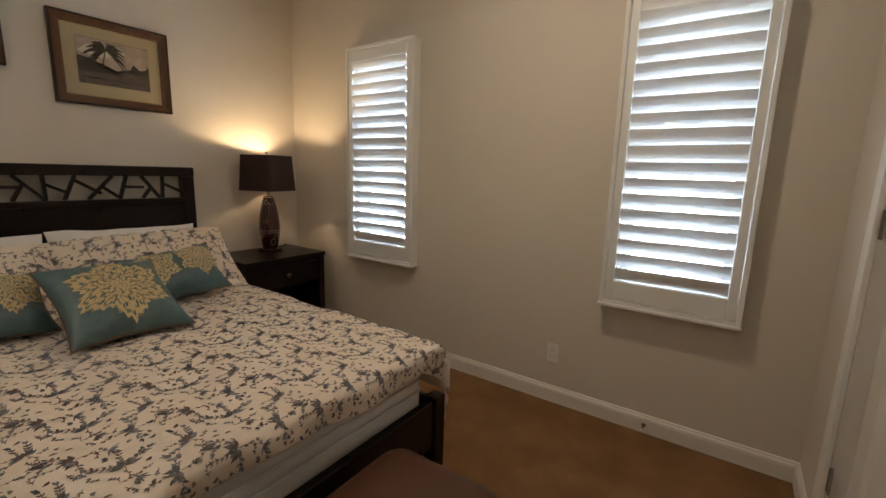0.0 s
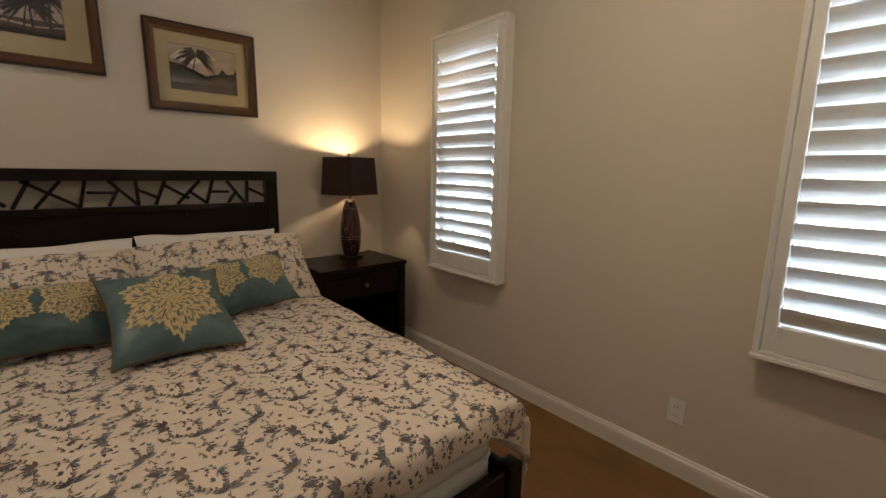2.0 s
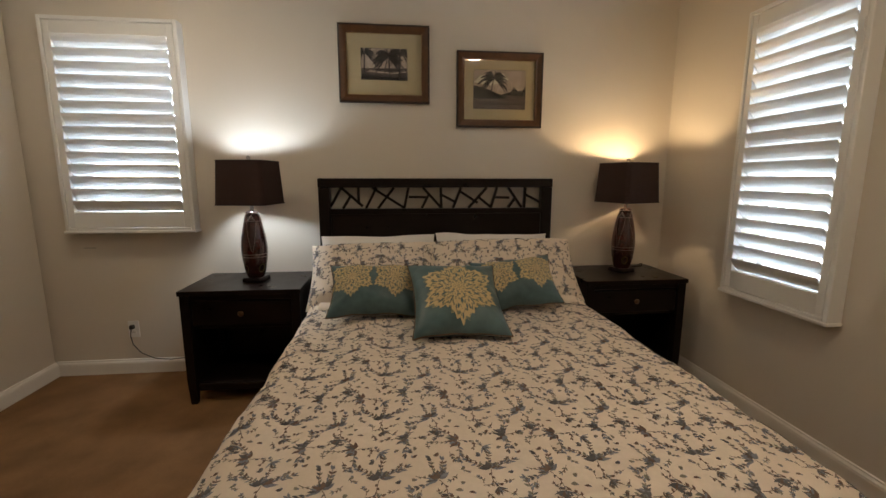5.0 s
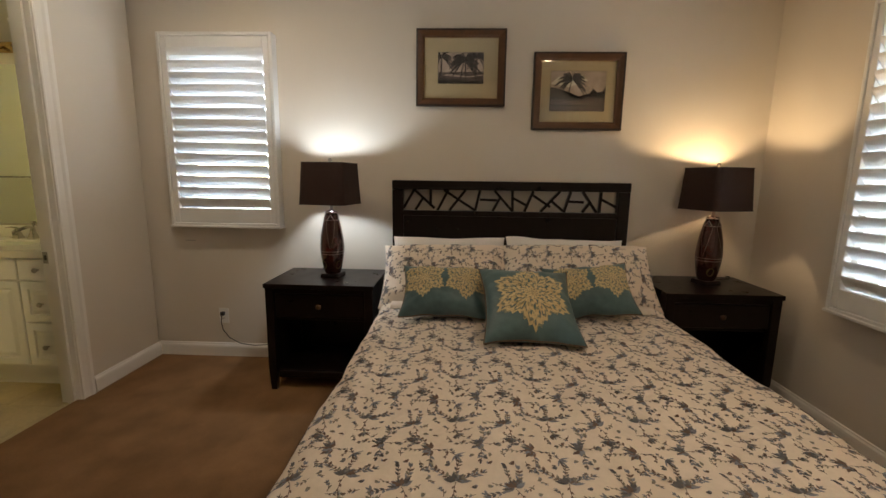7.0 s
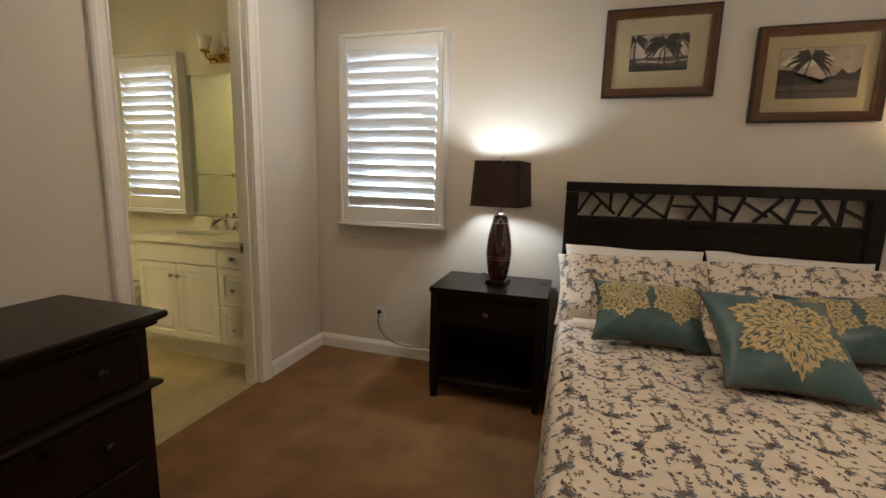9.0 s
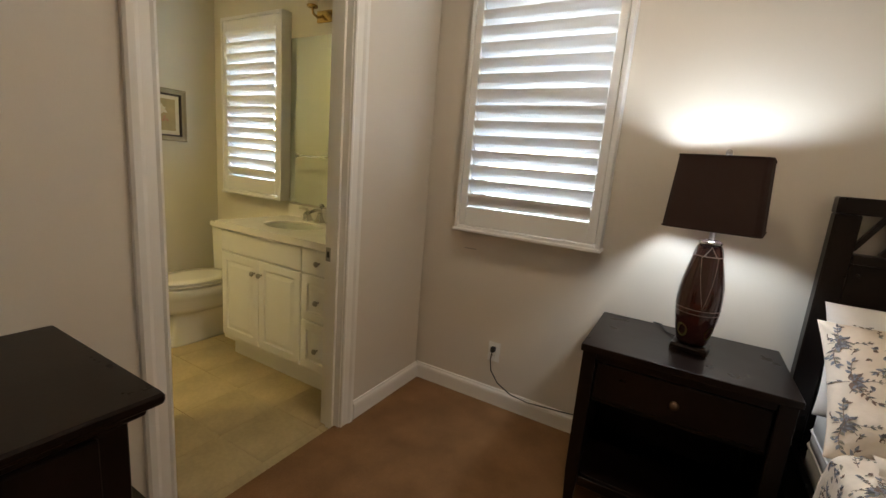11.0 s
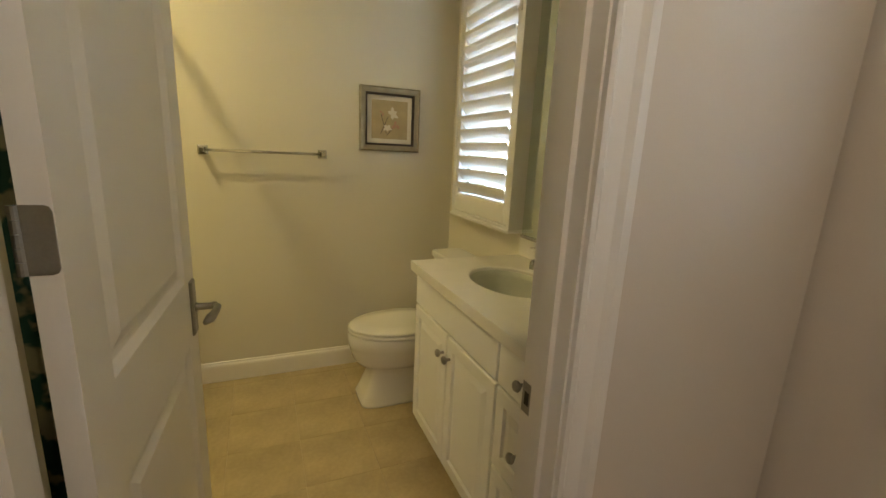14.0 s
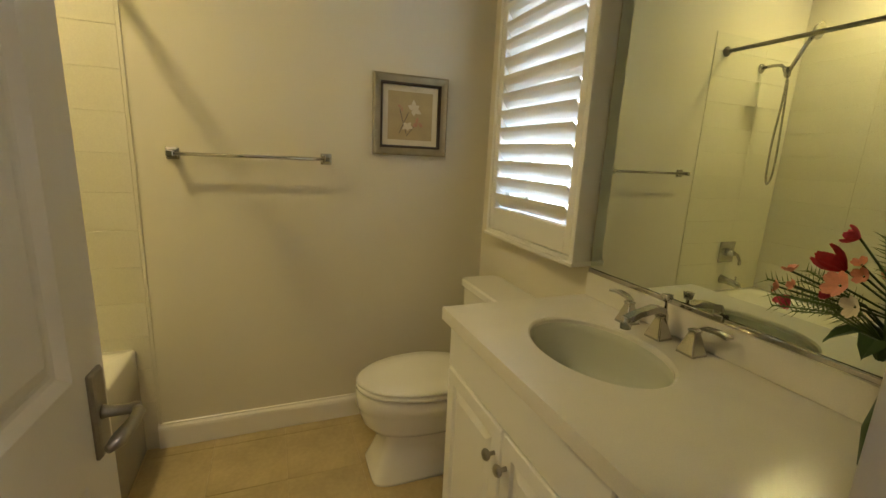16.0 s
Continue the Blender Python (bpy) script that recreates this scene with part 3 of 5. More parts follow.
def duvet():
    """A soft sheet over the mattress: it rolls over three edges and hangs in folds."""
    rows, cols = 170, 200
    x_head, x_foot, ya, yb, rad = 0.60, BX1 + 0.005, BY0 + 0.012, BY1 - 0.012, 0.045
    hang, hang_n = 0.40, 0.25
    pts, uvs = [], []

    def roll(d, down):
        """Distance d past the edge: how far out and how far down the cloth lies there."""
        if d <= 0:
            return 0.0, 0.0
        arc = rad * math.pi / 2
        if d < arc:
            a = d / rad
            return rad * math.sin(a), rad * (1 - math.cos(a))
        return rad, rad + min(d - arc, down)

    def foot_of(s):
        return 0.125 + 0.035 * noise.noise((s * 2.2, 4.0, 1.0)) + (0.12 * max(0, (s - yb + 0.12)) / 0.2)

    def surf(x, s):
        ds, dx = max(ya - s, s - yb, 0.0), max(x - x_foot, 0.0)
        oy, zy = roll(ds, 9)
        ox, zx = roll(dx, 9)
        side = -1 if s < ya else 1
        py = min(max(s, ya), yb) + side * oy
        px = min(x, x_foot) + ox
        drop = math.hypot(zy, zx) if (zy and zx) else zy + zx
        fold = noise.noise((x * 5.5, side * 3.0, 0.3)) * 0.030 * min(1, zy / 0.18)
        py += side * (fold * (1 if zy else 0) + (0.012 * min(1, zy / 0.1) + 0.05 * zy * (0.6 if side < 0 else 0.3)))
        px += noise.noise((s * 6.0, 2.0, 0.7)) * 0.018 * min(1, zx / 0.08)
        crown = 0.016 * (1 - ((s - (ya + yb) / 2) / 0.9) ** 2) if not ds else 0.0
        crease = 0.010 * abs(noise.noise((x * 4.0 + s * 2.5, s * 1.2 - x, 7.0))) ** 0.7
        soft = 0.012 * noise.noise((x * 3.1, s * 3.4, 0)) + 0.007 * noise.noise((x * 9, s * 7, 2)) + 0.003 * noise.noise((x * 22, s * 17, 5)) - crease
        lip = 0.020 * math.exp(-((x - x_head - 0.03) / 0.035) ** 2)
        return (px, py, BTOP + 0.004 + max(crown, -0.01) + soft * (1 if drop < 0.05 else 0.4) + lip - drop)

    for r in range(rows):
        v = r / (rows - 1)
        for c in range(cols):
            s = ya - hang + c / (cols - 1) * (yb - ya + hang + hang_n)
            x = x_head + v * (x_foot - x_head + foot_of(s))
            pts.append(surf(x, s))
            uvs.append((x, s))
    ob = grid_object("duvet", pts, uvs, rows, cols, cotton)
    sol = ob.modifiers.new("thickness", "SOLIDIFY")
    sol.thickness, sol.offset = 0.016, -1
    sprigs(ob, surf, x_head + 0.01, BX1 + 0.30, ya - hang, yb + hang_n - 0.01, inside=lambda x, s: x < x_foot + foot_of(s) - 0.008)
    roll_pts, roll_uv = [], []
    for r in range(14):
        a = 2 * math.pi * r / 13
        for c in range(60):
            s = ya + 0.02 + (yb - ya - 0.04) * c / 59
            bulge = 1 + 0.35 * noise.noise((s * 5, 1.0, a * 0.4))
            roll_pts.append((x_head + 0.03 + 0.055 * bulge * math.cos(a) + 0.02 * noise.noise((s * 3, 0, 0)), s, BTOP + 0.012 + 0.024 * bulge * math.sin(a)))
            roll_uv.append((0.3 + a * 0.04, s))
    grid_object("folded_edge", roll_pts, roll_uv, 14, 60, cotton, ob, "rumpled folded head edge")
    return tagged(ob, "cream duvet printed with grey-blue flower sprigs on the bed", "duvet")


duvet()


def pillow(name, w, h, t, material, m, label, category, group="", ears=0.05, seed=0.0, rows=34, cols=44, rough=0.35):
    """A stuffed pillow: own x along its width, y up its height, z out of its front. Returns it and the height of its front at (x, y)."""
    def puff(u, v):
        pull = 0.24 * rough * noise.noise((math.atan2(v, u) * 3.2, seed, 5.0)) * min(1.0, u * u + v * v)
        base = max(0.0, 1 - abs(u) ** 2.8) ** 0.55 * max(0.0, 1 - abs(v) ** 2.8) ** 0.55
        wob = 1 + 0.16 * noise.noise((u * 1.6 + seed, v * 1.6, seed)) + 0.07 * noise.noise((u * 4.5, v * 4.5 + seed, 3.0)) - 0.10 * rough * abs(noise.noise((u * 2.6 + v * 1.2, v * 3.2 + seed, 8.0)))
        return t / 2 * base * (wob + pull)

    def flat(u, v):
        return (u * w / 2 * (1 - ears * (1 - v * v)), v * h / 2 * (1 - ears * (1 - u * u)) + 0.012 * noise.noise((u * 2, seed, 1.0)))

    pts, uvs, faces = [], [], []
    n = rows * cols
    for sgn in (1, -1):
        for r in range(rows):
            v = math.sin((2 * r / (rows - 1) - 1) * math.pi / 2)
            for c in range(cols):
                u = math.sin((2 * c / (cols - 1) - 1) * math.pi / 2)
                x, y = flat(u, v)
                pts.append((x, y, sgn * puff(u, v)))
                uvs.append((x + seed * 1.7, y + seed))
    for r in range(rows - 1):
        for c in range(cols - 1):
            a = r * cols + c
            faces.append((a, a + 1, a + cols + 1, a + cols))
            faces.append((n + a, n + a + cols, n + a + cols + 1, n + a + 1))
    me = bpy.data.meshes.new(name)
    me.from_pydata(pts, [], faces)
    me.materials.append(material)
    for p in me.polygons:
        p.use_smooth = True
    ob = new(name, me)
    paint_uv(ob, lambda i: uvs[i])
    ob.matrix_basis = m
    tagged(ob, label, category, group)

    def top(x, y):
        v = max(-1, min(1, y / (h / 2)))
        u = max(-1, min(1, x / (w / 2 * (1 - ears * (1 - v * v)))))
        v = max(-1, min(1, y / (h / 2 * (1 - ears * (1 - u * u)))))
        return puff(u, v)
    rim = []
    for u, v in [(i / 12 - 1, -1) for i in range(24)] + [(1, i / 12 - 1) for i in range(24)] + [(1 - i / 12, 1) for i in range(24)] + [(-1, 1 - i / 12) for i in range(25)]:
        x, y = flat(u, v)
        rim.append((x, y, 0))
    return ob, top, rim


def lean(bottom, top, skew=0.0):
    """A pose for a pillow whose lower edge lies at bottom and upper edge at top."""
    b, t = Vector(bottom), Vector(top)
    y = (t - b).normalized()
    x = Vector((math.sin(radians(skew)), math.cos(radians(skew)), 0))
    z = x.cross(y).normalized()
    x = y.cross(z)
    c = (b + t) / 2
    return Matrix(((x.x, y.x, z.x, c.x), (x.y, y.y, z.y, c.y), (x.z, y.z, z.z, c.z), (0, 0, 0, 1)))


PG = "pillows on the bed"
pillow("pillow", 0.74, 0.40, 0.15, sheet_cloth, lean((0.30, 2.20, 0.62), (0.15, 2.20, 0.945)), "white pillow leaning against the dark headboard", "pillow", PG, seed=1.3)
pillow("pillow", 0.76, 0.40, 0.15, sheet_cloth, lean((0.30, 2.95, 0.62), (0.15, 2.955, 0.955)), "white pillow leaning against the dark headboard", "pillow", PG, seed=2.9)
sham, sham_top, _rim = pillow("pillow", 0.785, 0.46, 0.25, cotton, lean((0.56, 2.195, 0.615), (0.27, 2.185, 0.90), -2), "floral printed pillow in matching cotton sham", "pillow", PG, seed=4.1)
sprigs(sham, lambda x, y, f=sham_top: (x, y, f(x, y) + 0.0005), -0.775 / 2 + 0.012, 0.775 / 2 - 0.012, -0.212, 0.212, scale=0.78, phase=(0.03, 0.06), turn=1.57)
sham, sham_top, _rim = pillow("pillow", 0.91, 0.465, 0.26, cotton, lean((0.58, 2.975, 0.615), (0.27, 2.985, 0.925), 3), "floral printed pillow in matching cotton sham", "pillow", PG, seed=5.7)
sprigs(sham, lambda x, y, f=sham_top: (x, y, f(x, y) + 0.0005), -0.90 / 2 + 0.012, 0.90 / 2 - 0.012, -0.212, 0.212, scale=0.78, phase=(-0.05, 0.02), turn=1.57)


def medallion(ob, top, cx, cy, radius, ylim, turn=0.0):
    """A toothed rosette of embroidery, laid on the pillow's front."""
    n, rings = 288, 9
    pts, uvs = [(cx, cy, top(cx, cy) + 0.003)], [(0.0, 0.0)]
    for j in range(1, rings + 1):
        for i in range(n):
            a = 2 * math.pi * i / n + turn
            tri = abs(((i * 6 / n) % 1) - 0.5) * 2
            saw = abs(((i * 36 / n) % 1) - 0.5) * 2
            rr = radius * (1.0 if j < 5 else 0.72 + 0.30 * tri + 0.10 * saw) * (j / rings if j < 5 else 1.0 - (rings - j) * 0.115 / (0.72 + 0.30 * tri))
            x, y = cx + rr * math.cos(a), min(cy + rr * math.sin(a), ylim)
            pts.append((x, y, top(x, y) + 0.003))
            uvs.append((i / n, j / rings))
    faces = [(0, 1 + i, 1 + (i + 1) % n) for i in range(n)]
    for j in range(rings - 1):
        for i in range(n):
            a, b = 1 + j * n + i, 1 + j * n + (i + 1) % n
            if (j in (1, 2) and i % 24 in (10, 11, 12, 13)) or (j == 3 and i % 24 in (0, 1, 2, 22, 23)) or (j == 5 and i % 16 in (7, 8, 9)) or (j == 6 and i % 24 in (0, 23, 12, 13)):
                continue
            faces.append((a, a + n, b + n, b))
    me = bpy.data.meshes.new("embroidery")
    me.from_pydata(pts, [], faces)
    me.materials.append(gold_lace)
    md = new("embroidery", me)
    paint_uv(md, lambda i: uvs[i])
    md.parent = ob
    md["label"] = "gold embroidered rosette"


def cushion(w, h, m, seed, rosettes, label):
    ob, top, rim = pillow("throw_pillow", w, h, 0.175, teal_cloth, m, label, "cushion", "teal cushions on the bed", ears=0.11, seed=seed, rough=1.0)
    for cx, cy, r, lim in rosettes:
        medallion(ob, top, cx, cy, r, lim, math.pi / 2)
    part("piping", tube(rim[::2], 0.004, 6), piping_cloth, ob, "brown corded edge")


cushion(0.46, 0.31, lean((0.915, 2.20, 0.665), (0.70, 2.20, 0.875), -1), 7.3, ((-0.108, 0.038, 0.108, 0.150), (0.108, 0.038, 0.108, 0.150)), "small teal satin cushion with two gold rosettes")
cushion(0.46, 0.31, lean((0.84, 2.975, 0.665), (0.645, 2.95, 0.875), 4), 8.6, ((-0.108, 0.038, 0.108, 0.150), (0.108, 0.038, 0.108, 0.150)), "small teal satin cushion with two gold rosettes")
cushion(0.44, 0.45, lean((1.215, 2.60, 0.665), (0.865, 2.59, 0.885), -5), 9.9, ((0.0, 0.000, 0.166, 0.210),), "square teal satin cushion with one large gold rosette")


# ---- nightstands ----
def nightstand(m):
    """Own origin at the back corner on the floor: x out from the wall, y along it."""
    t = thing("nightstand", m, "dark espresso wooden nightstand with one drawer and open shelf", "nightstand", "nightstands beside the bed")
    D, W = 0.485, 0.675
    part("top", box(0, D, 0, W, 0.672, 0.700, 0.004, 2), espresso, t)
    part("back_panel", box(0.012, 0.024, 0.05, W - 0.05, 0.10, 0.670), espresso, t)
    for y in (0.020, W - 0.042):
        part("side_panel", box(0.050, D - 0.06, y, y + 0.022, 0.10, 0.671, 0.002, 1), espresso, t)
    part("shelf", box(0.026, D - 0.055, 0.043, W - 0.043, 0.105, 0.130, 0.002, 1), espresso, t)
    part("divider", box(0.026, D - 0.050, 0.043, W - 0.043, 0.462, 0.482, 0.002, 1), espresso, t)
    part("apron", box(D - 0.055, D - 0.035, 0.058, W - 0.058, 0.085, 0.128, 0.003, 1), espresso, t)
    part("rail", box(D - 0.050, D - 0.020, 0.058, W - 0.058, 0.640, 0.671, 0.002, 1), espresso, t)
    dr = part("drawer", box(D - 0.060, D - 0.022, 0.062, W - 0.062, 0.488, 0.634, 0.004, 1), espresso, t)
    part("knob", lathe([(0.006, 0), (0.006, 0.010), (0.015, 0.016), (0.017, 0.022), (0.012, 0.028), (0.003, 0.030)], 16, pose(D - 0.022, W / 2, 0.562, 0, 90)), bronze, dr, "aged bronze knob", True)
    for x in (0.005, D - 0.058):
        for y in (0.008, W - 0.058):
            cx, cy = x + 0.025, y + 0.025
            part("leg", loft([ring_rect(0.034, 0.034, 0, 0.003, 2, cx, cy), ring_rect(0.050, 0.050, 0.16, 0.003, 2, cx, cy), ring_rect(0.050, 0.050, 0.671, 0.003, 2, cx, cy)]), espresso, t)
    return t


nightstand(pose(0.020, 1.087, 0.007))
nightstand(pose(0.020, 3.482, 0.007))


# ---- table lamps ----
def table_lamp(at, turn, label):
    t = thing("table_lamp", pose(*at, 0, 0, turn), label, "lamp", "table lamps beside the bed")
    part("base", loft([ring_rect(0.125, 0.125, 0, 0.012), ring_rect(0.125, 0.125, 0.018, 0.012), ring_rect(0.115, 0.115, 0.026, 0.012)]), espresso, t)
    prof = [(0.046, 0.026), (0.052, 0.035), (0.062, 0.075), (0.072, 0.13), (0.076, 0.18), (0.075, 0.22), (0.070, 0.27), (0.061, 0.32), (0.050, 0.37), (0.040, 0.405), (0.036, 0.415)]
    body = part("body", lathe(prof, 40), lacquer, t, "dark red lacquered vase body", True)

    def rad(z):
        for (r0, z0), (r1, z1) in zip(prof, prof[1:]):
            if z0 <= z <= z1:
                return r0 + (r1 - r0) * (z - z0) / (z1 - z0)
        return prof[-1][0]

    def inlay(points, r, material):
        part("inlay", tube([(rad(z) * math.cos(a), rad(z) * math.sin(a), z) for a, z in points], r, 6), material, body, "pale inlaid line")

    for z in (0.155, 0.172, 0.372):
        inlay([(i * math.pi / 16, z) for i in range(33)], 0.0016, inlay_pale)
    for k in range(4):
        a = k * math.pi / 2 + 0.3
        inlay([(a - 0.55 + 1.1 * i / 12, 0.175 + 0.195 * abs(1 - i / 6)) for i in range(13)], 0.0009, inlay_pale)
        inlay([(a - 0.45 + 0.9 * i / 8, 0.372 + 0.036 * (1 - abs(1 - i / 4))) for i in range(9)], 0.0022, inlay_pale)
        disc = [(a + 0.75 + 0.34 * math.cos(q * math.pi / 8), 0.085 + 0.028 * math.sin(q * math.pi / 8)) for q in range(16)]
        bm = bmesh.new()
        bm.faces.new([bm.verts.new(((rad(z) + 0.0012) * math.cos(b), (rad(z) + 0.0012) * math.sin(b), z)) for b, z in disc])
        part("inlay", bm, inlay_green, body, "olive inlaid disc")
    part("collar", lathe([(0.037, 0.414), (0.040, 0.418), (0.040, 0.424), (0.030, 0.430), (0.012, 0.434)], 28), chrome, t, "", True)
    part("stem", lathe([(0.011, 0.43), (0.011, 0.50), (0.015, 0.505), (0.015, 0.56), (0.006, 0.565)], 16), nickel, t, "", True)
    outer = [ring_rect(w, w, z, 0.030, 5) for w, z in ((0.300, 0.475), (0.272, 0.728))]
    inner = [ring_rect(w, w, z, 0.028, 5) for w, z in ((0.268, 0.728), (0.296, 0.475))]
    sh = part("shade", loft(outer + inner + [outer[0]], cap=False), shade_cloth, t, "dark brown fabric shade")
    for w, z in ((0.300, 0.475), (0.272, 0.728)):
        rr = ring_rect(w + 0.001, w + 0.001, z, 0.030, 5)
        part("trim_band", tube(rr + rr[:1], 0.003, 6), shade_cloth, sh)
    part("spider", tube([(-0.13, 0, 0.722), (0, 0, 0.720), (0.13, 0, 0.722)], 0.002, 6), nickel, t)
    part("harp", tube([(0.0, 0.03 * math.sin(a) * 1.6, 0.62 - 0.10 * math.cos(a)) for a in [i * math.pi / 12 for i in range(13)]] , 0.002, 6), nickel, t)
    part("finial", lathe([(0.004, 0.720), (0.004, 0.733), (0.010, 0.740), (0.012, 0.750), (0.008, 0.758), (0.002, 0.761)], 16), nickel, t, "", True)
    return t


table_lamp(LAMP_1, -9, "lit table lamp with dark red vase body and brown shade")
lamp_right = table_lamp(LAMP_2, 17, "lit table lamp with dark red vase body and brown shade")
# Unseen cup added under this bulb to block its light from spilling downward.
part("bulb_cup", lathe([(0.016, 0.560), (0.030, 0.585), (0.050, 0.606), (0.048, 0.607), (0.028, 0.588), (0.014, 0.566)], 24), nickel, lamp_right, "", True)
for pts in ([(0.19, 1.43, 0.711), (0.13, 1.36, 0.7115), (0.06, 1.33, 0.719), (0.035, 1.335, 0.7115), (0.026, 1.30, 0.7115)],
            [(0.17, 3.92, 0.711), (0.12, 4.00, 0.7115), (0.10, 4.08, 0.7115), (0.055, 4.11, 0.719), (0.03, 4.10, 0.7115)]):
    tagged(link("lamp_cord", tube(pts, 0.003, 6), black_rubber), "thin black lamp cord lying on the nightstand", "cord")


# ---- outlets, cord, door stop ----
def outlet(m, label):
    t = thing("outlet", m, label, "outlet")
    part("plate", box(-0.035, 0.035, 0, 0.006, -0.057, 0.057, 0.003, 2), white_paint, t)
    for z in (-0.02, 0.02):
        s = part("socket", lathe([(0.0165, 0), (0.0165, 0.0025), (0.0155, 0.003)], 20, pose(0, 0.0055, z, -90)), white_paint, t)
        for x in (-0.006, 0.006):
            part("slot", box(x - 0.001, x + 0.001, 0.008, 0.0092, z - 0.004, z + 0.005), black_rubber, s)
    return t


outlet(pose(0, 0.546, 0.330, 0, 0, -90), "white wall outlet with a black plug in it")
outlet(pose(2.372, YN, 0.322, 0, 0, 180), "empty white duplex wall outlet")
cord = thing("power_cord", pose(0, 0.022, 0.002), "black power cord plugged in and trailing to the nightstand", "cord")
part("plug", box(0.009, 0.036, 0.512, 0.536, 0.335, 0.362, 0.004, 2), black_rubber, cord)
part("cable", tube([(0.034, 0.524, 0.335), (0.045, 0.523, 0.295), (0.048, 0.535, 0.235), (0.048, 0.58, 0.175), (0.045, 0.66, 0.132), (0.040, 0.76, 0.118), (0.034, 0.88, 0.126), (0.030, 1.00, 0.135), (0.028, 1.12, 0.14)], 0.0032, 8), black_rubber, cord)
stop = thing("door_stop", pose(2.895, YN - 0.015, 0.068, 90), "chrome spring door stop on the baseboard", "door stop")
part("mount", lathe([(0.011, 0), (0.011, 0.004), (0.006, 0.006)], 14), chrome, stop)
part("spring", tube([(0.005 * math.cos(i * 0.9), 0.005 * math.sin(i * 0.9), 0.004 + i * 0.0008) for i in range(70)], 0.0012, 5), chrome, stop)
part("tip", lathe([(0.007, 0.058), (0.007, 0.072), (0.004, 0.075)], 12), white_paint, stop, "white rubber tip")


# ---- framed pictures ----
def flat_shape(pts, x, name, material, parent):
    """A flat printed shape in the plane x, from (y, z) points."""
    bm = bmesh.new()
    bm.faces.new([bm.verts.new((x, y, z)) for y, z in pts])
    bmesh.ops.triangulate(bm, faces=bm.faces)
    return part(name, bm, material, parent)


def palm(parent, y, z, height, bend, fronds, size, x, lim):
    """A palm as printed: a curved trunk and drooping fronds."""
    pts = [(y + bend * (i / 8) ** 2, z + height * i / 8) for i in range(9)]
    w = height * 0.022
    flat_shape([(p - w * (1.4 - 0.06 * i), q) for i, (p, q) in enumerate(pts)] + [(p + w * (1.4 - 0.06 * i), q) for i, (p, q) in reversed(list(enumerate(pts)))], x, "palm_trunk", sepia_dark, parent)
    cy, cz = pts[-1]
    for i in range(fronds):
        a = math.pi * (-0.18 + 1.36 * i / (fronds - 1)) + random.uniform(-0.1, 0.1)
        ln = size * random.uniform(0.8, 1.1)
        up, dn = [], []
        for j in range(7):
            f = j / 6
            px, pz = cy + ln * f * math.cos(a), cz + ln * (f * math.sin(a) - 0.55 * f * f)
            hw = size * (0.035 + 0.10 * math.sin(math.pi * min(1, f * 1.05)) * (1 if j % 2 else 0.55))
            px = min(max(px, lim[0]), lim[1])
            up.append((px, min(pz + hw * 0.45, lim[2])))
            dn.append((px, min(pz - hw, lim[2] - 0.001)))
        flat_shape(up + dn[::-1], x + 0.00005 * (i + 1), "palm_frond", sepia_dark, parent)


def framed(y0, y1, z0, z1, tilt, art, label):
    """A print in a bevelled wooden frame behind glass, on the wall x = 0. Own origin at its lower corner."""
    w, h = y1 - y0, z1 - z0
    t = thing("picture_frame", pose(0.002, y0, z0, tilt), label, "picture", "pictures over the bed")
    prof = [(0.0, 0.0), (0.0, 0.026), (0.006, 0.029), (0.014, 0.027), (0.032, 0.020), (0.044, 0.019), (0.048, 0.015), (0.048, 0.0)]
    rings = []
    for y, z, sy, sz in ((0, 0, 1, 1), (w, 0, -1, 1), (w, h, -1, -1), (0, h, 1, -1), (0, 0, 1, 1)):
        rings.append([(d, y + sy * p, z + sz * p) for p, d in prof])
    part("frame", loft(rings, cap=False), frame_wood, t, "brown wooden frame with dark outer edge")
    edge = [[(d, y + sy * p, z + sz * p) for p, d in ((-0.003, 0.0), (-0.003, 0.0275), (0.006, 0.0302), (0.009, 0.0285), (0.004, 0.026), (0.001, 0.0))]
            for y, z, sy, sz in ((0, 0, 1, 1), (w, 0, -1, 1), (w, h, -1, -1), (0, h, 1, -1), (0, 0, 1, 1))]
    part("frame_edge", loft(edge, cap=False), frame_dark, t)
    part("mat", box(0.0, 0.008, 0.046, w - 0.046, 0.046, h - 0.046), mat_board, t, "tan mat board")
    art(t, w, h)
    gap = [[(d, y + sy * p, z + sz * p) for p, d in ((0.046, 0.008), (0.046, 0.0118), (0.050, 0.0105), (0.051, 0.008))] for y, z, sy, sz in ((0, 0, 1, 1), (w, 0, -1, 1), (w, h, -1, -1), (0, h, 1, -1), (0, 0, 1, 1))]
    part("inner_lip", loft(gap, cap=False), gilt, t, "dull gold inner lip")
    gl = part("glass", box(0.0125, 0.014, 0.047, w - 0.047, 0.047, h - 0.047), glass_mat, t)
    gl.visible_shadow = False
    return t


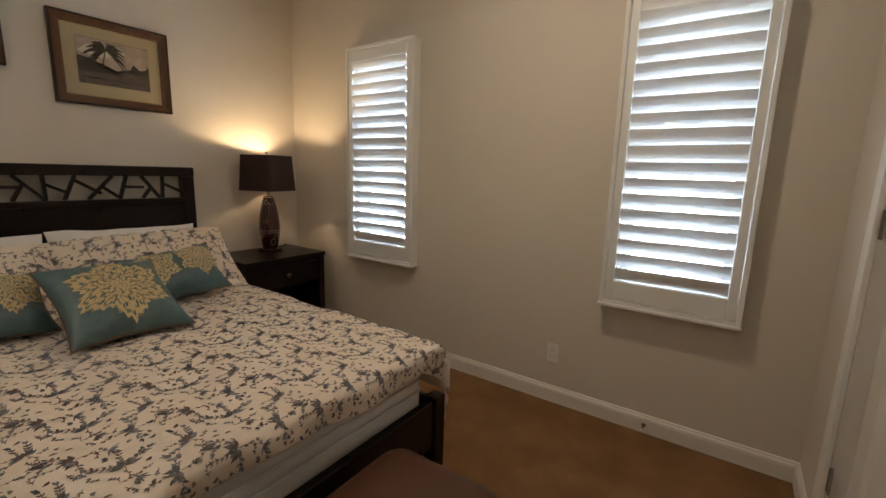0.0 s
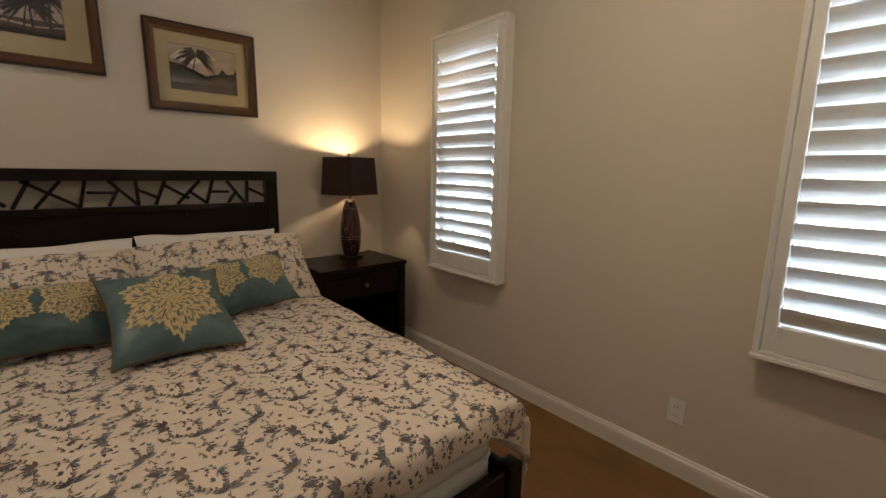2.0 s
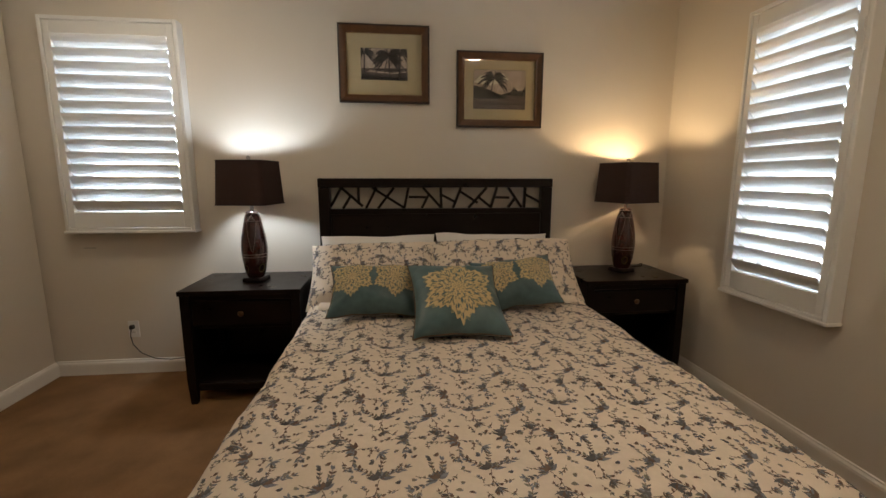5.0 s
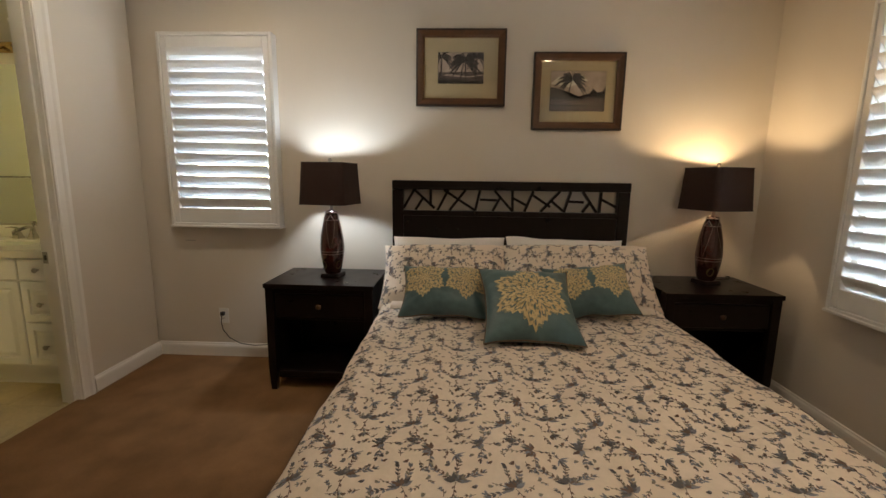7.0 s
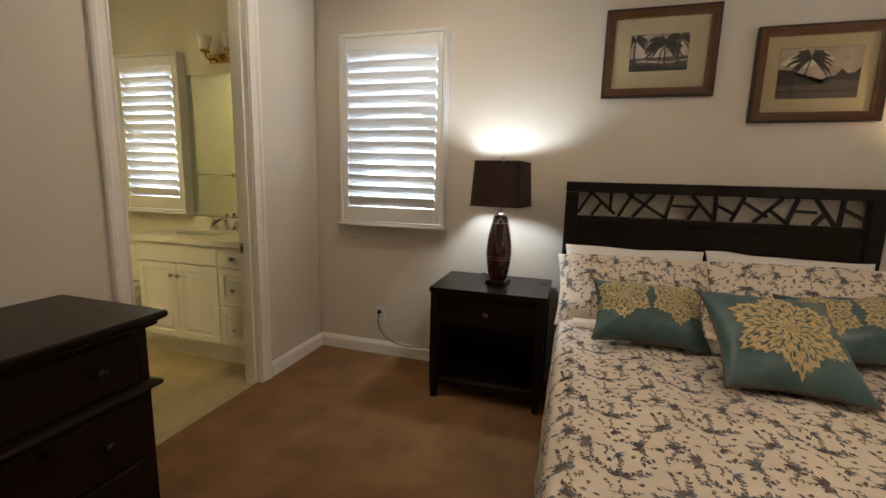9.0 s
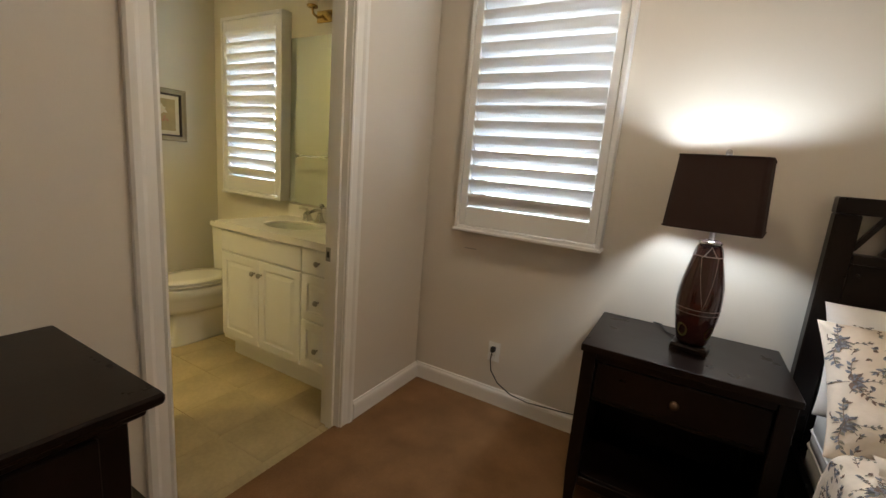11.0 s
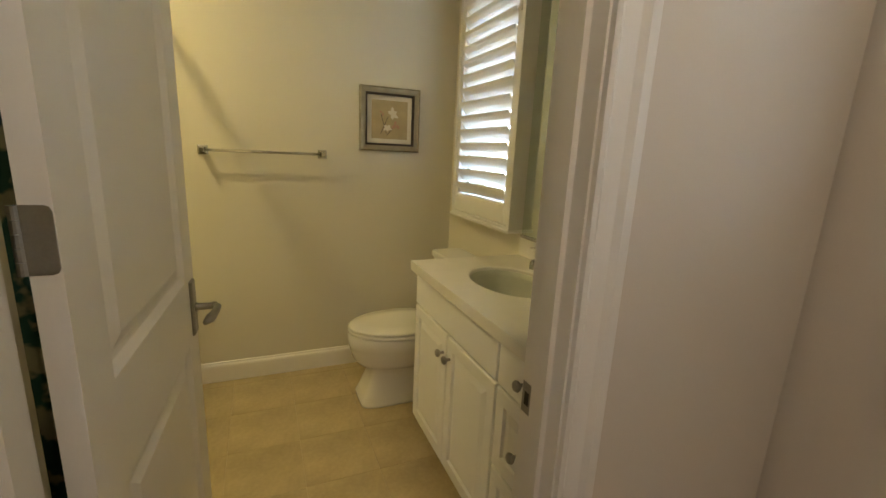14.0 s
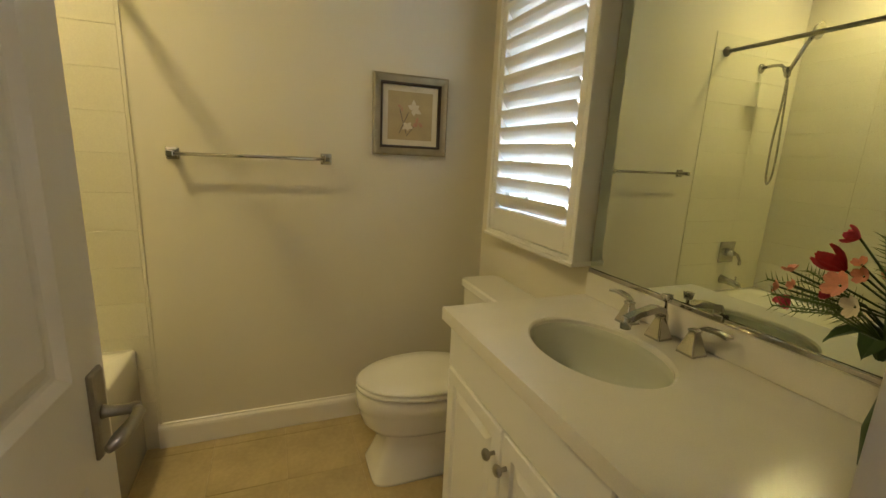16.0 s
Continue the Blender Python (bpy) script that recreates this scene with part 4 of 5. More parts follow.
def art_palms(t, w, h):
    a, b, c, d = 0.139, 0.437, 0.142, 0.336
    pr = part("print", box(0.008, 0.0084, a, b, c, d), sepia_sky, t, "sepia beach photograph with palm trees")
    part("print_edge", tube([(0.0085, a, c), (0.0085, b, c), (0.0085, b, d), (0.0085, a, d), (0.0085, a, c)], 0.0014, 4), sepia_dark, pr)
    flat_shape([(a, c), (b, c), (b, c + 0.075), (a, c + 0.07)], 0.00845, "sea", sepia_mid, pr)
    flat_shape([(a, c), (b, c), (b, c + 0.02), (b - 0.1, c + 0.012), (a + 0.12, c + 0.028), (a, c + 0.034)], 0.0085, "shore", sepia_dark, pr)
    flat_shape([(a + 0.03, c + 0.05), (a + 0.2, c + 0.038), (b, c + 0.052), (b, c + 0.058), (a + 0.2, c + 0.046), (a + 0.06, c + 0.060)], 0.0086, "surf", sepia_sky, pr)
    for y, ht, bend, sz in ((0.02, 0.160, 0.002, 0.085), (0.150, 0.135, 0.022, 0.110), (0.182, 0.145, -0.004, 0.100), (0.246, 0.165, 0.006, 0.080)):
        palm(pr, a + y, c + 0.008, ht, bend, 15, sz, 0.0087 + 0.0008 * y, (a, b, d))


def art_bay(t, w, h):
    a, b, c, d = 0.112, 0.468, 0.119, 0.370
    pr = part("print", box(0.008, 0.0084, a, b, c, d), sepia_sky, t, "sepia photograph of a palm before hills and water")
    part("print_edge", tube([(0.0085, a, c), (0.0085, b, c), (0.0085, b, d), (0.0085, a, d), (0.0085, a, c)], 0.0014, 4), sepia_dark, pr)
    flat_shape([(a, c), (b, c), (b, c + 0.034), (a, c + 0.034)], 0.0085, "water", sepia_mid, pr)
    flat_shape([(a, c + 0.030), (b, c + 0.030), (b, c + 0.15), (b - 0.02, c + 0.125), (b - 0.05, c + 0.118), (b - 0.08, c + 0.145), (b - 0.10, c + 0.112), (b - 0.15, c + 0.100),
                (a + 0.17, c + 0.078), (a + 0.10, c + 0.105), (a + 0.06, c + 0.14), (a, c + 0.15)], 0.0086, "hills", sepia_dark, pr)
    flat_shape([(a, c + 0.04), (b, c + 0.036), (b, c + 0.082), (b - 0.12, c + 0.092), (a + 0.2, c + 0.066), (a, c + 0.07)], 0.00865, "far_bank", sepia_mid, pr)
    palm(pr, a + 0.118, c + 0.07, 0.130, 0.022, 20, 0.105, 0.0088, (a, b, d))
    flat_shape([(a, d - 0.08), (a + 0.05, d - 0.035), (a + 0.13, d - 0.05), (a + 0.20, d - 0.02), (a + 0.24, d - 0.06), (a + 0.12, d - 0.10)], 0.00852, "cloud", cream_card, pr)


framed(1.968, 2.546, 1.826, 2.300, 0.0, art_palms, "sepia beach photo in a brown wooden frame on the wall")
framed(2.733, 3.312, 1.680, 2.160, 0.0, art_bay, "sepia palm and hills photo in a brown wooden frame")


# ---- dresser, ottoman, entry door ----
def dresser():
    t = thing("dresser", pose(1.722, YS + 0.003, 0.012), "dark espresso wooden dresser with moulded top and drawers", "dresser")
    W, D = 1.30, 0.513
    top = loft([ring_rect(W - 2 * i, D - 2 * i, z, 0.006, 3, W / 2, D / 2) for i, z in ((0.032, 0.800), (0.024, 0.806), (0.022, 0.816), (0.010, 0.822), (0.002, 0.828), (0.0, 0.834), (0.0, 0.844), (0.004, 0.850))])
    part("top", top, espresso, t)
    part("body", box(0.045, W - 0.045, 0.02, D - 0.05, 0.02, 0.800, 0.003, 1), espresso, t)
    part("moulding", loft([ring_rect(W - 2 * i, D - 2 * i, z, 0.006, 3, W / 2, D / 2) for i, z in ((0.044, 0.582), (0.022, 0.590), (0.018, 0.598), (0.022, 0.606), (0.044, 0.612))]), espresso, t)
    part("plinth", loft([ring_rect(W - 2 * i, D - 2 * i, z, 0.004, 2, W / 2, D / 2) for i, z in ((0.022, 0.0), (0.022, 0.08), (0.040, 0.095))]), espresso, t)
    for z0, z1 in ((0.628, 0.785), (0.365, 0.568), (0.115, 0.345)):
        for x0, x1 in ((0.095, 0.64), (0.66, 1.205)):
            f = D - 0.050
            dr = bmesh.new()
            box(x0, x1, f - 0.004, f + 0.010, z0, z1, 0.003, 1, bm=dr)
            d = part("drawer", dr, espresso, t)
            for x in (x0 + 0.12, x1 - 0.12):
                k = part("knob", lathe([(0.007, 0), (0.006, 0.010), (0.016, 0.017), (0.017, 0.023), (0.010, 0.029), (0.002, 0.030)], 16, pose(x, f + 0.010, (z0 + z1) / 2, -90)), dark_metal, d, "dark metal knob", True)
    return t


dresser()
ott = thing("ottoman", pose(2.27, 1.95, 0), "brown leather bench ottoman at the foot of the bed", "ottoman")
part("cushion", loft([ring_rect(0.47 - 2 * i, 1.05 - 2 * i, z, 0.07, 6, 0.235, 0.525) for i, z in ((0.006, 0.06), (0.0, 0.08), (0.0, 0.34), (0.002, 0.352), (0.0, 0.362), (0.0, 0.375), (0.012, 0.400), (0.04, 0.416), (0.09, 0.425), (0.16, 0.427))]), leather, ott, "", True)
for x in (0.06, 0.41):
    for y in (0.06, 0.99):
        part("foot", loft([ring_rect(0.035, 0.035, 0, 0.004, 2, x, y), ring_rect(0.05, 0.05, 0.062, 0.004, 2, x, y)]), espresso, ott)
rim = ring_rect(0.472, 1.052, 0.352, 0.07, 6, 0.235, 0.525)
part("seam", tube(rim + rim[:1], 0.004, 6), leather, ott)


def panel_door(width, height, material, upper, lower, margin=0.115):
    """A moulded two-panel leaf: own x from the hinge, y through its 35 mm, z up. Sunk panels on both faces."""
    bm = bmesh.new()
    t = 0.035
    us = (0, margin, width - margin, width)
    zs = (0, lower[0], lower[1], upper[0], upper[1], height)
    for face, sgn in ((0.0, 1), (t, -1)):
        for i in range(3):
            for j in range(5):
                u0, u1, z0, z1 = us[i], us[i + 1], zs[j], zs[j + 1]
                if i == 1 and j in (1, 3):
                    steps = ((0.0, 0.0), (0.006, 0.004), (0.018, 0.012), (0.026, 0.013), (0.034, 0.012), (0.058, 0.003))
                    rings = [[(u0 + a, face + sgn * d, z0 + a), (u1 - a, face + sgn * d, z0 + a), (u1 - a, face + sgn * d, z1 - a), (u0 + a, face + sgn * d, z1 - a)] for a, d in steps]
                    sub = loft(rings, cap=False)
                    sub.faces.new([sub.verts.new(p) for p in rings[-1]])
                    add(bm, sub)
                else:
                    bm.faces.new([bm.verts.new(p) for p in ((u0, face, z0), (u1, face, z0), (u1, face, z1), (u0, face, z1))])
    for p in (((0, 0, 0), (0, t, 0), (0, t, height), (0, 0, height)), ((width, 0, 0), (width, 0, height), (width, t, height), (width, t, 0)),
              ((0, 0, 0), (width, 0, 0), (width, t, 0), (0, t, 0)), ((0, 0, height), (0, t, height), (width, t, height), (width, 0, height))):
        bm.faces.new([bm.verts.new(q) for q in p])
    bmesh.ops.remove_doubles(bm, verts=bm.verts, dist=1e-5)
    return bm


def hinge(parent, m):
    """A butt hinge with rounded leaf and screws: own x along the leaf, y out of it, z up, knuckle at x = 0."""
    pts = [(0, -0.045), (0.027, -0.045), (0.033, -0.043), (0.036, -0.037), (0.036, 0.037), (0.033, 0.043), (0.027, 0.045), (0, 0.045)]
    hb = part("hinge", loft([[(x, y, z) for x, z in pts] for y in (0, 0.0016)]), nickel, parent, "satin nickel butt hinge", m=m)
    for z in (-0.032, 0.0, 0.032):
        part("screw", lathe([(0.004, 0), (0.003, 0.0012)], 10, pose(0.024 if z else 0.028, 0.0016, z, -90)), bronze, hb)
    for i in range(5):
        part("knuckle", lathe([(0.0062, -0.045 + i * 0.018), (0.0062, -0.045 + i * 0.018 + 0.0172)], 12, pose(-0.003, 0.002, 0)), nickel, hb)


# the closed door of the east wall
e_leaf = thing("door_2", pose(XE + 0.050, E_DOOR[1] - 0.004, 0.008, 0, 0, -90), "closed white two-panel interior door", "door", kind="structure")
part("leaf", panel_door(E_DOOR[1] - E_DOOR[0] - 0.008, 2.42, trim_paint, (1.0, 2.28), (0.22, 0.82)), trim_paint, e_leaf, m=pose(0, 0, 0))
for z in (0.35, 1.22, 2.15):
    hinge(e_leaf, pose(-0.002, -0.048, z, 0, 0, 0))
tagged(link("trim", box(XE - 0.018, XE, E_DOOR[1], E_DOOR[1] + 0.08, 0, 2.52, 0.005, 2), trim_paint), "white painted door casing", "trim", kind="structure")
tagged(link("trim", box(XE - 0.018, XE, E_DOOR[0] - 0.08, E_DOOR[0], 0, 2.52, 0.005, 2), trim_paint), "white painted door casing", "trim", kind="structure")
tagged(link("trim", box(XE - 0.0178, XE, E_DOOR[0], E_DOOR[1], 2.44, 2.52, 0.005, 2), trim_paint), "white painted door casing", "trim", kind="structure")


def downlight(x, y, label):
    t = thing("ceiling_light", pose(x, y, H), label, "ceiling light", "recessed ceiling lights")
    part("ring", loft([[(r * math.cos(i * math.pi / 16), r * math.sin(i * math.pi / 16), z) for i in range(32)] for r, z in ((0.095, 0), (0.095, -0.004), (0.088, -0.008), (0.070, -0.006), (0.060, -0.002))], cap=False), white_paint, t)
    part("lens", lathe([(0.060, -0.0025), (0.060, -0.001)], 28), lens_glow, t)


downlight(2.38, 3.27, "lit recessed ceiling downlight with white ring, the south one added as fill")
# Made-up fixture for the added fill lamp; no light is known here.
downlight(0.95, 1.0, "lit recessed ceiling downlight with white ring, the south one added as fill")
downlight(2.03, -1.30, "lit recessed shower downlight with white ring")

# ---- bathroom door ----
door = thing("door_1", pose(1.436, -0.104, 0.008, 0, 0, 180 + 87), "white two-panel bathroom door standing open", "door", kind="structure")
part("leaf", panel_door(0.752, 2.415, trim_paint, (0.955, 2.29), (0.20, 0.765), 0.11), trim_paint, door, m=pose(0, -0.035, 0))
for z in (0.25, 1.21, 2.17):
    hinge(door, pose(-0.0015, 0.002, z, 0, 0, -90))


def lever(m):
    """Lever handle on a rectangular plate: own y out of the door's face, x towards the hinge."""
    t = part("handle", loft([ring_rect(0.050 - 2 * i, 0.165 - 2 * i, z, 0.004, 3) for i, z in ((0, 0), (0, 0.004), (0.004, 0.008), (0.010, 0.009))]), nickel, door, "satin nickel lever handle on a plate", m=m)
    part("neck", lathe([(0.014, 0.008), (0.011, 0.016), (0.010, 0.050), (0.013, 0.056), (0.011, 0.066)], 16), nickel, t, "", True)
    pts = [(0, 0, 0.060), (0.018, -0.003, 0.070), (0.042, 0.004, 0.067), (0.070, 0.014, 0.056), (0.092, 0.018, 0.046)]
    part("grip", tube(pts, [0.009, 0.010, 0.011, 0.014, 0.007], 12), nickel, t, "", True)


lever(pose(0.705, -0.0352, 0.862, 90) @ pose(0, 0, 0, 0, 0, 180))
strike = thing("strike_plate", pose(D0 + 0.0005, YS - 0.100, 0.878), "satin nickel strike plate in the door jamb", "strike plate")
part("plate", box(0, 0.002, -0.016, 0.016, -0.033, 0.033, 0.0008, 1), nickel, strike)
part("slot", box(0.0018, 0.0026, -0.007, 0.007, -0.014, 0.014), black_rubber, strike)


# ---- vanity ----
def raised_front(x, y0, y1, z0, z1, panel=True):
    """A cabinet front in the plane x, raised panel inside a bevelled border."""
    steps = [(0.0, 0.0), (0.0, 0.014), (0.004, 0.018)]
    if panel:
        steps += [(0.045, 0.018), (0.050, 0.010), (0.056, 0.010), (0.078, 0.017)]
    rings = [[(x + d, y0 + a, z0 + a), (x + d, y1 - a, z0 + a), (x + d, y1 - a, z1 - a), (x + d, y0 + a, z1 - a)] for a, d in steps]
    return loft(rings)


VX = 0.540
van = thing("vanity", pose(0, 0, 0), "white painted bathroom vanity with panelled doors and drawers", "vanity")
carc = box(0.0215, VX, -1.100, -0.1215, 0.13, 0.700)
for a in ((VX - 0.02, VX, -1.100, -0.1215), (0.0215, 0.04, -1.100, -0.1215), (0.04, VX - 0.02, -1.100, -1.08), (0.04, VX - 0.02, -0.1415, -0.1215)):
    box(*a, 0.700, 0.849, bm=carc)
box(0.0215, VX - 0.07, -1.095, -0.1215, 0.0, 0.13, bm=carc)
part("body", carc, white_paint, van)


def knob(parent, y, z):
    part("knob", lathe([(0.006, 0), (0.005, 0.012), (0.013, 0.018), (0.016, 0.025), (0.012, 0.031), (0.003, 0.033)], 18, pose(VX + 0.018, y, z, 0, 90)), nickel, parent, "satin nickel knob", True)


part("false_front", raised_front(VX, -1.090, -0.392, 0.708, 0.842, False), white_paint, van)
for y0, y1, ky in ((-1.090, -0.745, -0.772), (-0.739, -0.392, -0.712)):
    d = part("cabinet_door", raised_front(VX, y0, y1, 0.165, 0.700), white_paint, van)
    knob(d, ky, 0.620)
for z0, z1 in ((0.708, 0.842), (0.445, 0.700), (0.165, 0.437)):
    d = part("drawer", raised_front(VX, -0.384, -0.135, z0, z1, z1 - z0 > 0.2), white_paint, van)
    knob(d, -0.252, (z0 + z1) / 2 - (0.0 if z1 > 0.8 else 0.01))

SX, SY, SA, SB = 0.300, -0.745, 0.148, 0.202
top = thing("countertop", pose(0, 0, 0), "pale cultured stone vanity countertop with backsplash", "countertop")
N = 64
x0, x1, y0, y1, zt, zb = 0.0215, 0.578, -1.116, -0.0785, 0.890, 0.850


def rim_point(i, z):
    a = 2 * math.pi * i / N + 0.0001
    c, s = math.cos(a), math.sin(a)
    k = min((x1 - SX) / c if c > 0 else (x0 - SX) / c if c < 0 else 9, (y1 - SY) / s if s > 0 else (y0 - SY) / s if s < 0 else 9)
    return (SX + k * c, SY + k * s, z)


def corner_fix(ring):
    """Moves the nearest rim point onto each true corner."""
    out = list(ring)
    for cx, cy in ((x0, y0), (x0, y1), (x1, y0), (x1, y1)):
        j = min(range(N), key=lambda i: (out[i][0] - cx) ** 2 + (out[i][1] - cy) ** 2)
        out[j] = (cx, cy, out[j][2])
    return out


def oval(sa, sb, z, dx=0.0):
    return [(SX + dx + sa * math.cos(2 * math.pi * i / N), SY + sb * math.sin(2 * math.pi * i / N), z) for i in range(N)]


low, mid_, high = corner_fix([rim_point(i, zb) for i in range(N)]), corner_fix([rim_point(i, zt - 0.004) for i in range(N)]), corner_fix([rim_point(i, zt) for i in range(N)])
part("slab", loft([oval(SA, SB, zb), low, mid_, high, oval(SA + 0.006, SB + 0.006, zt), oval(SA, SB, zt - 0.005), oval(SA, SB, zb)], cap=False), stone_top, top)
part("backsplash", box(0.0215, 0.040, -1.108, -0.0785, 0.8905, 0.976, 0.003, 1), stone_top, top)
sink = thing("sink", pose(0, 0, 0), "white oval undermount porcelain sink in the countertop", "sink")
bowl = [(0.999, 0.874), (0.992, 0.8735), (0.982, 0.850), (0.95, 0.810), (0.88, 0.770), (0.74, 0.742), (0.52, 0.728), (0.25, 0.722), (0.10, 0.721)]
part("basin", loft([oval(SA * f, SB * f, z) for f, z in bowl] + [oval(SA * f, SB * f, z - 0.008) for f, z in reversed(bowl)], cap=False), basin_glaze, sink, "", True)
part("drain", lathe([(0.024, 0.715), (0.024, 0.7235), (0.016, 0.7245), (0.014, 0.722)], 24, pose(SX, SY, 0)), chrome, sink, "chrome drain", True)


def faucet():
    t = thing("faucet", pose(0.088, SY, 0.890), "chrome widespread faucet with two lever handles", "faucet")

    def pyramid(y):
        return loft([ring_rect(w, w, z, 0.004, 3, 0, y) for w, z in ((0.052, 0.0), (0.050, 0.006), (0.036, 0.030), (0.024, 0.052), (0.022, 0.058), (0.026, 0.060), (0.026, 0.064), (0.018, 0.066))])

    part("spout_base", pyramid(0), chrome, t)
    arm = [(0.0, 0, 0.050, 0.030, 0.020), (0.0, 0, 0.078, 0.028, 0.020), (0.03, 0, 0.086, 0.026, 0.016), (0.09, 0, 0.076, 0.022, 0.014), (0.125, 0, 0.064, 0.024, 0.014)]
    rings = []
    for x, y, z, w, h in arm:
        rings.append([(x - 0.010, y - w / 2, z - h / 2), (x - 0.010, y + w / 2, z - h / 2), (x, y + w / 2, z + h / 2), (x, y - w / 2, z + h / 2)])
    sp = part("spout", loft(rings), chrome, t)
    part("aerator", lathe([(0.014, 0.040), (0.015, 0.062), (0.010, 0.072)], 18, pose(0.122, 0, 0)), chrome, sp, "", True)
    part("lift_rod", lathe([(0.004, 0.08), (0.004, 0.100), (0.011, 0.104), (0.014, 0.122), (0.006, 0.124)], 14, pose(-0.012, 0, 0)), chrome, t, "", True)
    for y, out in ((-0.112, -1), (0.102, 1)):
        hd = part("handle", pyramid(y), chrome, t)
        ln = [(0.0, 0.060, 0.016, 0.014), (0.02, 0.074, 0.018, 0.010), (0.055, 0.078, 0.022, 0.008), (0.082, 0.074, 0.026, 0.007)]
        rings = [[(-0.008 - w / 2 + w, y + out * d, z - h / 2), (-0.008 - w / 2, y + out * d, z - h / 2), (-0.008 - w / 2, y + out * d, z + h / 2), (-0.008 + w / 2, y + out * d, z + h / 2)] for d, z, w, h in ln]
        part("lever", loft(rings), chrome, hd)


faucet()
mir = thing("mirror", pose(0, 0, 0), "large frameless wall mirror in a chrome channel", "mirror")
part("glass", box(0.022, 0.0365, -1.098, -0.135, 0.992, 2.070), mirror_mat, mir)
part("channel", box(0.0212, 0.044, -1.098, -0.135, 0.9775, 0.991, 0.002, 1), chrome, mir, "chrome bottom channel")
for y in (-0.78, -0.62):
    part("clip", box(0.0445, 0.050, y - 0.012, y + 0.012, 0.980, 0.998, 0.002, 1), chrome, mir, "chrome mirror clip")

bar = thing("vanity_light", pose(0.0205, -0.60, 2.18), "brass vanity light bar with frosted glass cups", "wall lamp")
part("backplate", box(0, 0.018, -0.27, 0.27, -0.035, 0.035, 0.006, 2), brass, bar)
for y in (-0.215, 0.0, 0.215):
    a = part("arm", tube([(0.018, y, 0), (0.06, y, -0.02), (0.095, y, -0.01), (0.105, y, 0.02)], 0.008, 10), brass, bar, "", False)
    part("cup_holder", lathe([(0.018, 0.018), (0.032, 0.024), (0.034, 0.034), (0.020, 0.036)], 20, pose(0.105, y, 0)), brass, a, "", True)
    part("glass_cup", lathe([(0.026, 0.036), (0.034, 0.05), (0.044, 0.10), (0.052, 0.135), (0.050, 0.135), (0.040, 0.10), (0.028, 0.05)], 24, pose(0.105, y, 0)), frost, a, "frosted glass cup", True)


# ---- toilet ----
def toilet(cy):
    t = thing("toilet", pose(0.0215, cy, 0), "white porcelain elongated toilet with closed lid", "toilet")

    def egg(x_back, x_front, half, z, n=40, square=2.0):
        out = []
        cx = x_back + (x_front - x_back) * 0.45
        for i in range(n):
            a = 2 * math.pi * i / n
            c, s = math.cos(a), math.sin(a)
            rx = (x_front - cx) if c > 0 else (cx - x_back)
            out.append((cx + rx * math.copysign(abs(c) ** (2 / square), c), half * math.copysign(abs(s) ** (2 / square), s), z))
        return out

    part("bowl", loft([egg(0.20, 0.695, 0.130, 0.0, square=6), egg(0.20, 0.695, 0.130, 0.014, square=6), egg(0.212, 0.672, 0.116, 0.06, square=6), egg(0.222, 0.645, 0.104, 0.13, square=5.5), egg(0.220, 0.632, 0.101, 0.19, square=5),
                       egg(0.19, 0.640, 0.112, 0.206, square=3.6), egg(0.14, 0.694, 0.148, 0.222, square=2.6), egg(0.10, 0.722, 0.167, 0.250, square=2.3), egg(0.07, 0.737, 0.180, 0.300, square=2.2), egg(0.06, 0.741, 0.183, 0.322, square=2.2), egg(0.055, 0.747, 0.188, 0.330, square=2.2), egg(0.05, 0.748, 0.189, 0.383, square=2.2), egg(0.07, 0.738, 0.178, 0.394, square=2.2)]), porcelain, t, "", True)
    part("seat", loft([egg(0.225, 0.732, 0.174, 0.3965), egg(0.21, 0.748, 0.188, 0.402), egg(0.21, 0.748, 0.188, 0.411), egg(0.216, 0.742, 0.183, 0.416)]), porcelain, t, "", True)
    part("lid", loft([egg(0.222, 0.726, 0.168, 0.4195), egg(0.20, 0.747, 0.187, 0.4255), egg(0.20, 0.747, 0.187, 0.430), egg(0.21, 0.735, 0.176, 0.437), egg(0.28, 0.64, 0.10, 0.440)]), porcelain, t, "", True)
    for y in (-0.075, 0.075):
        part("seat_hinge", box(0.198, 0.225, y - 0.018, y + 0.018, 0.396, 0.426, 0.005, 2), porcelain, t)
    part("tank", loft([ring_rect(0.175, 0.40, 0.36, 0.03, 5, 0.092, 0), ring_rect(0.185, 0.425, 0.42, 0.03, 5, 0.096, 0), ring_rect(0.190, 0.44, 0.735, 0.03, 5, 0.098, 0)]), porcelain, t, "", True)
    part("tank_lid", loft([ring_rect(w, d, z, 0.032, 5, 0.102, 0) for w, d, z in ((0.190, 0.44, 0.736), (0.203, 0.462, 0.742), (0.203, 0.462, 0.768), (0.190, 0.448, 0.776))]), porcelain, t)
    lv = part("flush_lever", tube([(0.192, 0.15, 0.69), (0.215, 0.15, 0.69), (0.218, 0.11, 0.688), (0.218, 0.07, 0.684)], 0.006, 8), chrome, t, "chrome flush lever")


toilet(-1.545)

# ---- towel bar and print on the back wall ----
tb = thing("towel_bar", pose(0, YB, 0), "chrome towel bar with square posts", "towel bar")
for x in (0.832, 1.428):
    part("post", loft([ring_rect(w, w, z, 0.004, 3) for w, z in ((0.048, 0.0), (0.048, 0.006), (0.030, 0.012), (0.022, 0.05), (0.026, 0.055), (0.026, 0.072), (0.020, 0.075))]), chrome, tb, m=pose(x, 0, 1.310, -90))
part("bar", tube([(0.835, 0.060, 1.310), (1.425, 0.060, 1.310)], 0.0075, 14), chrome, tb, "", True)

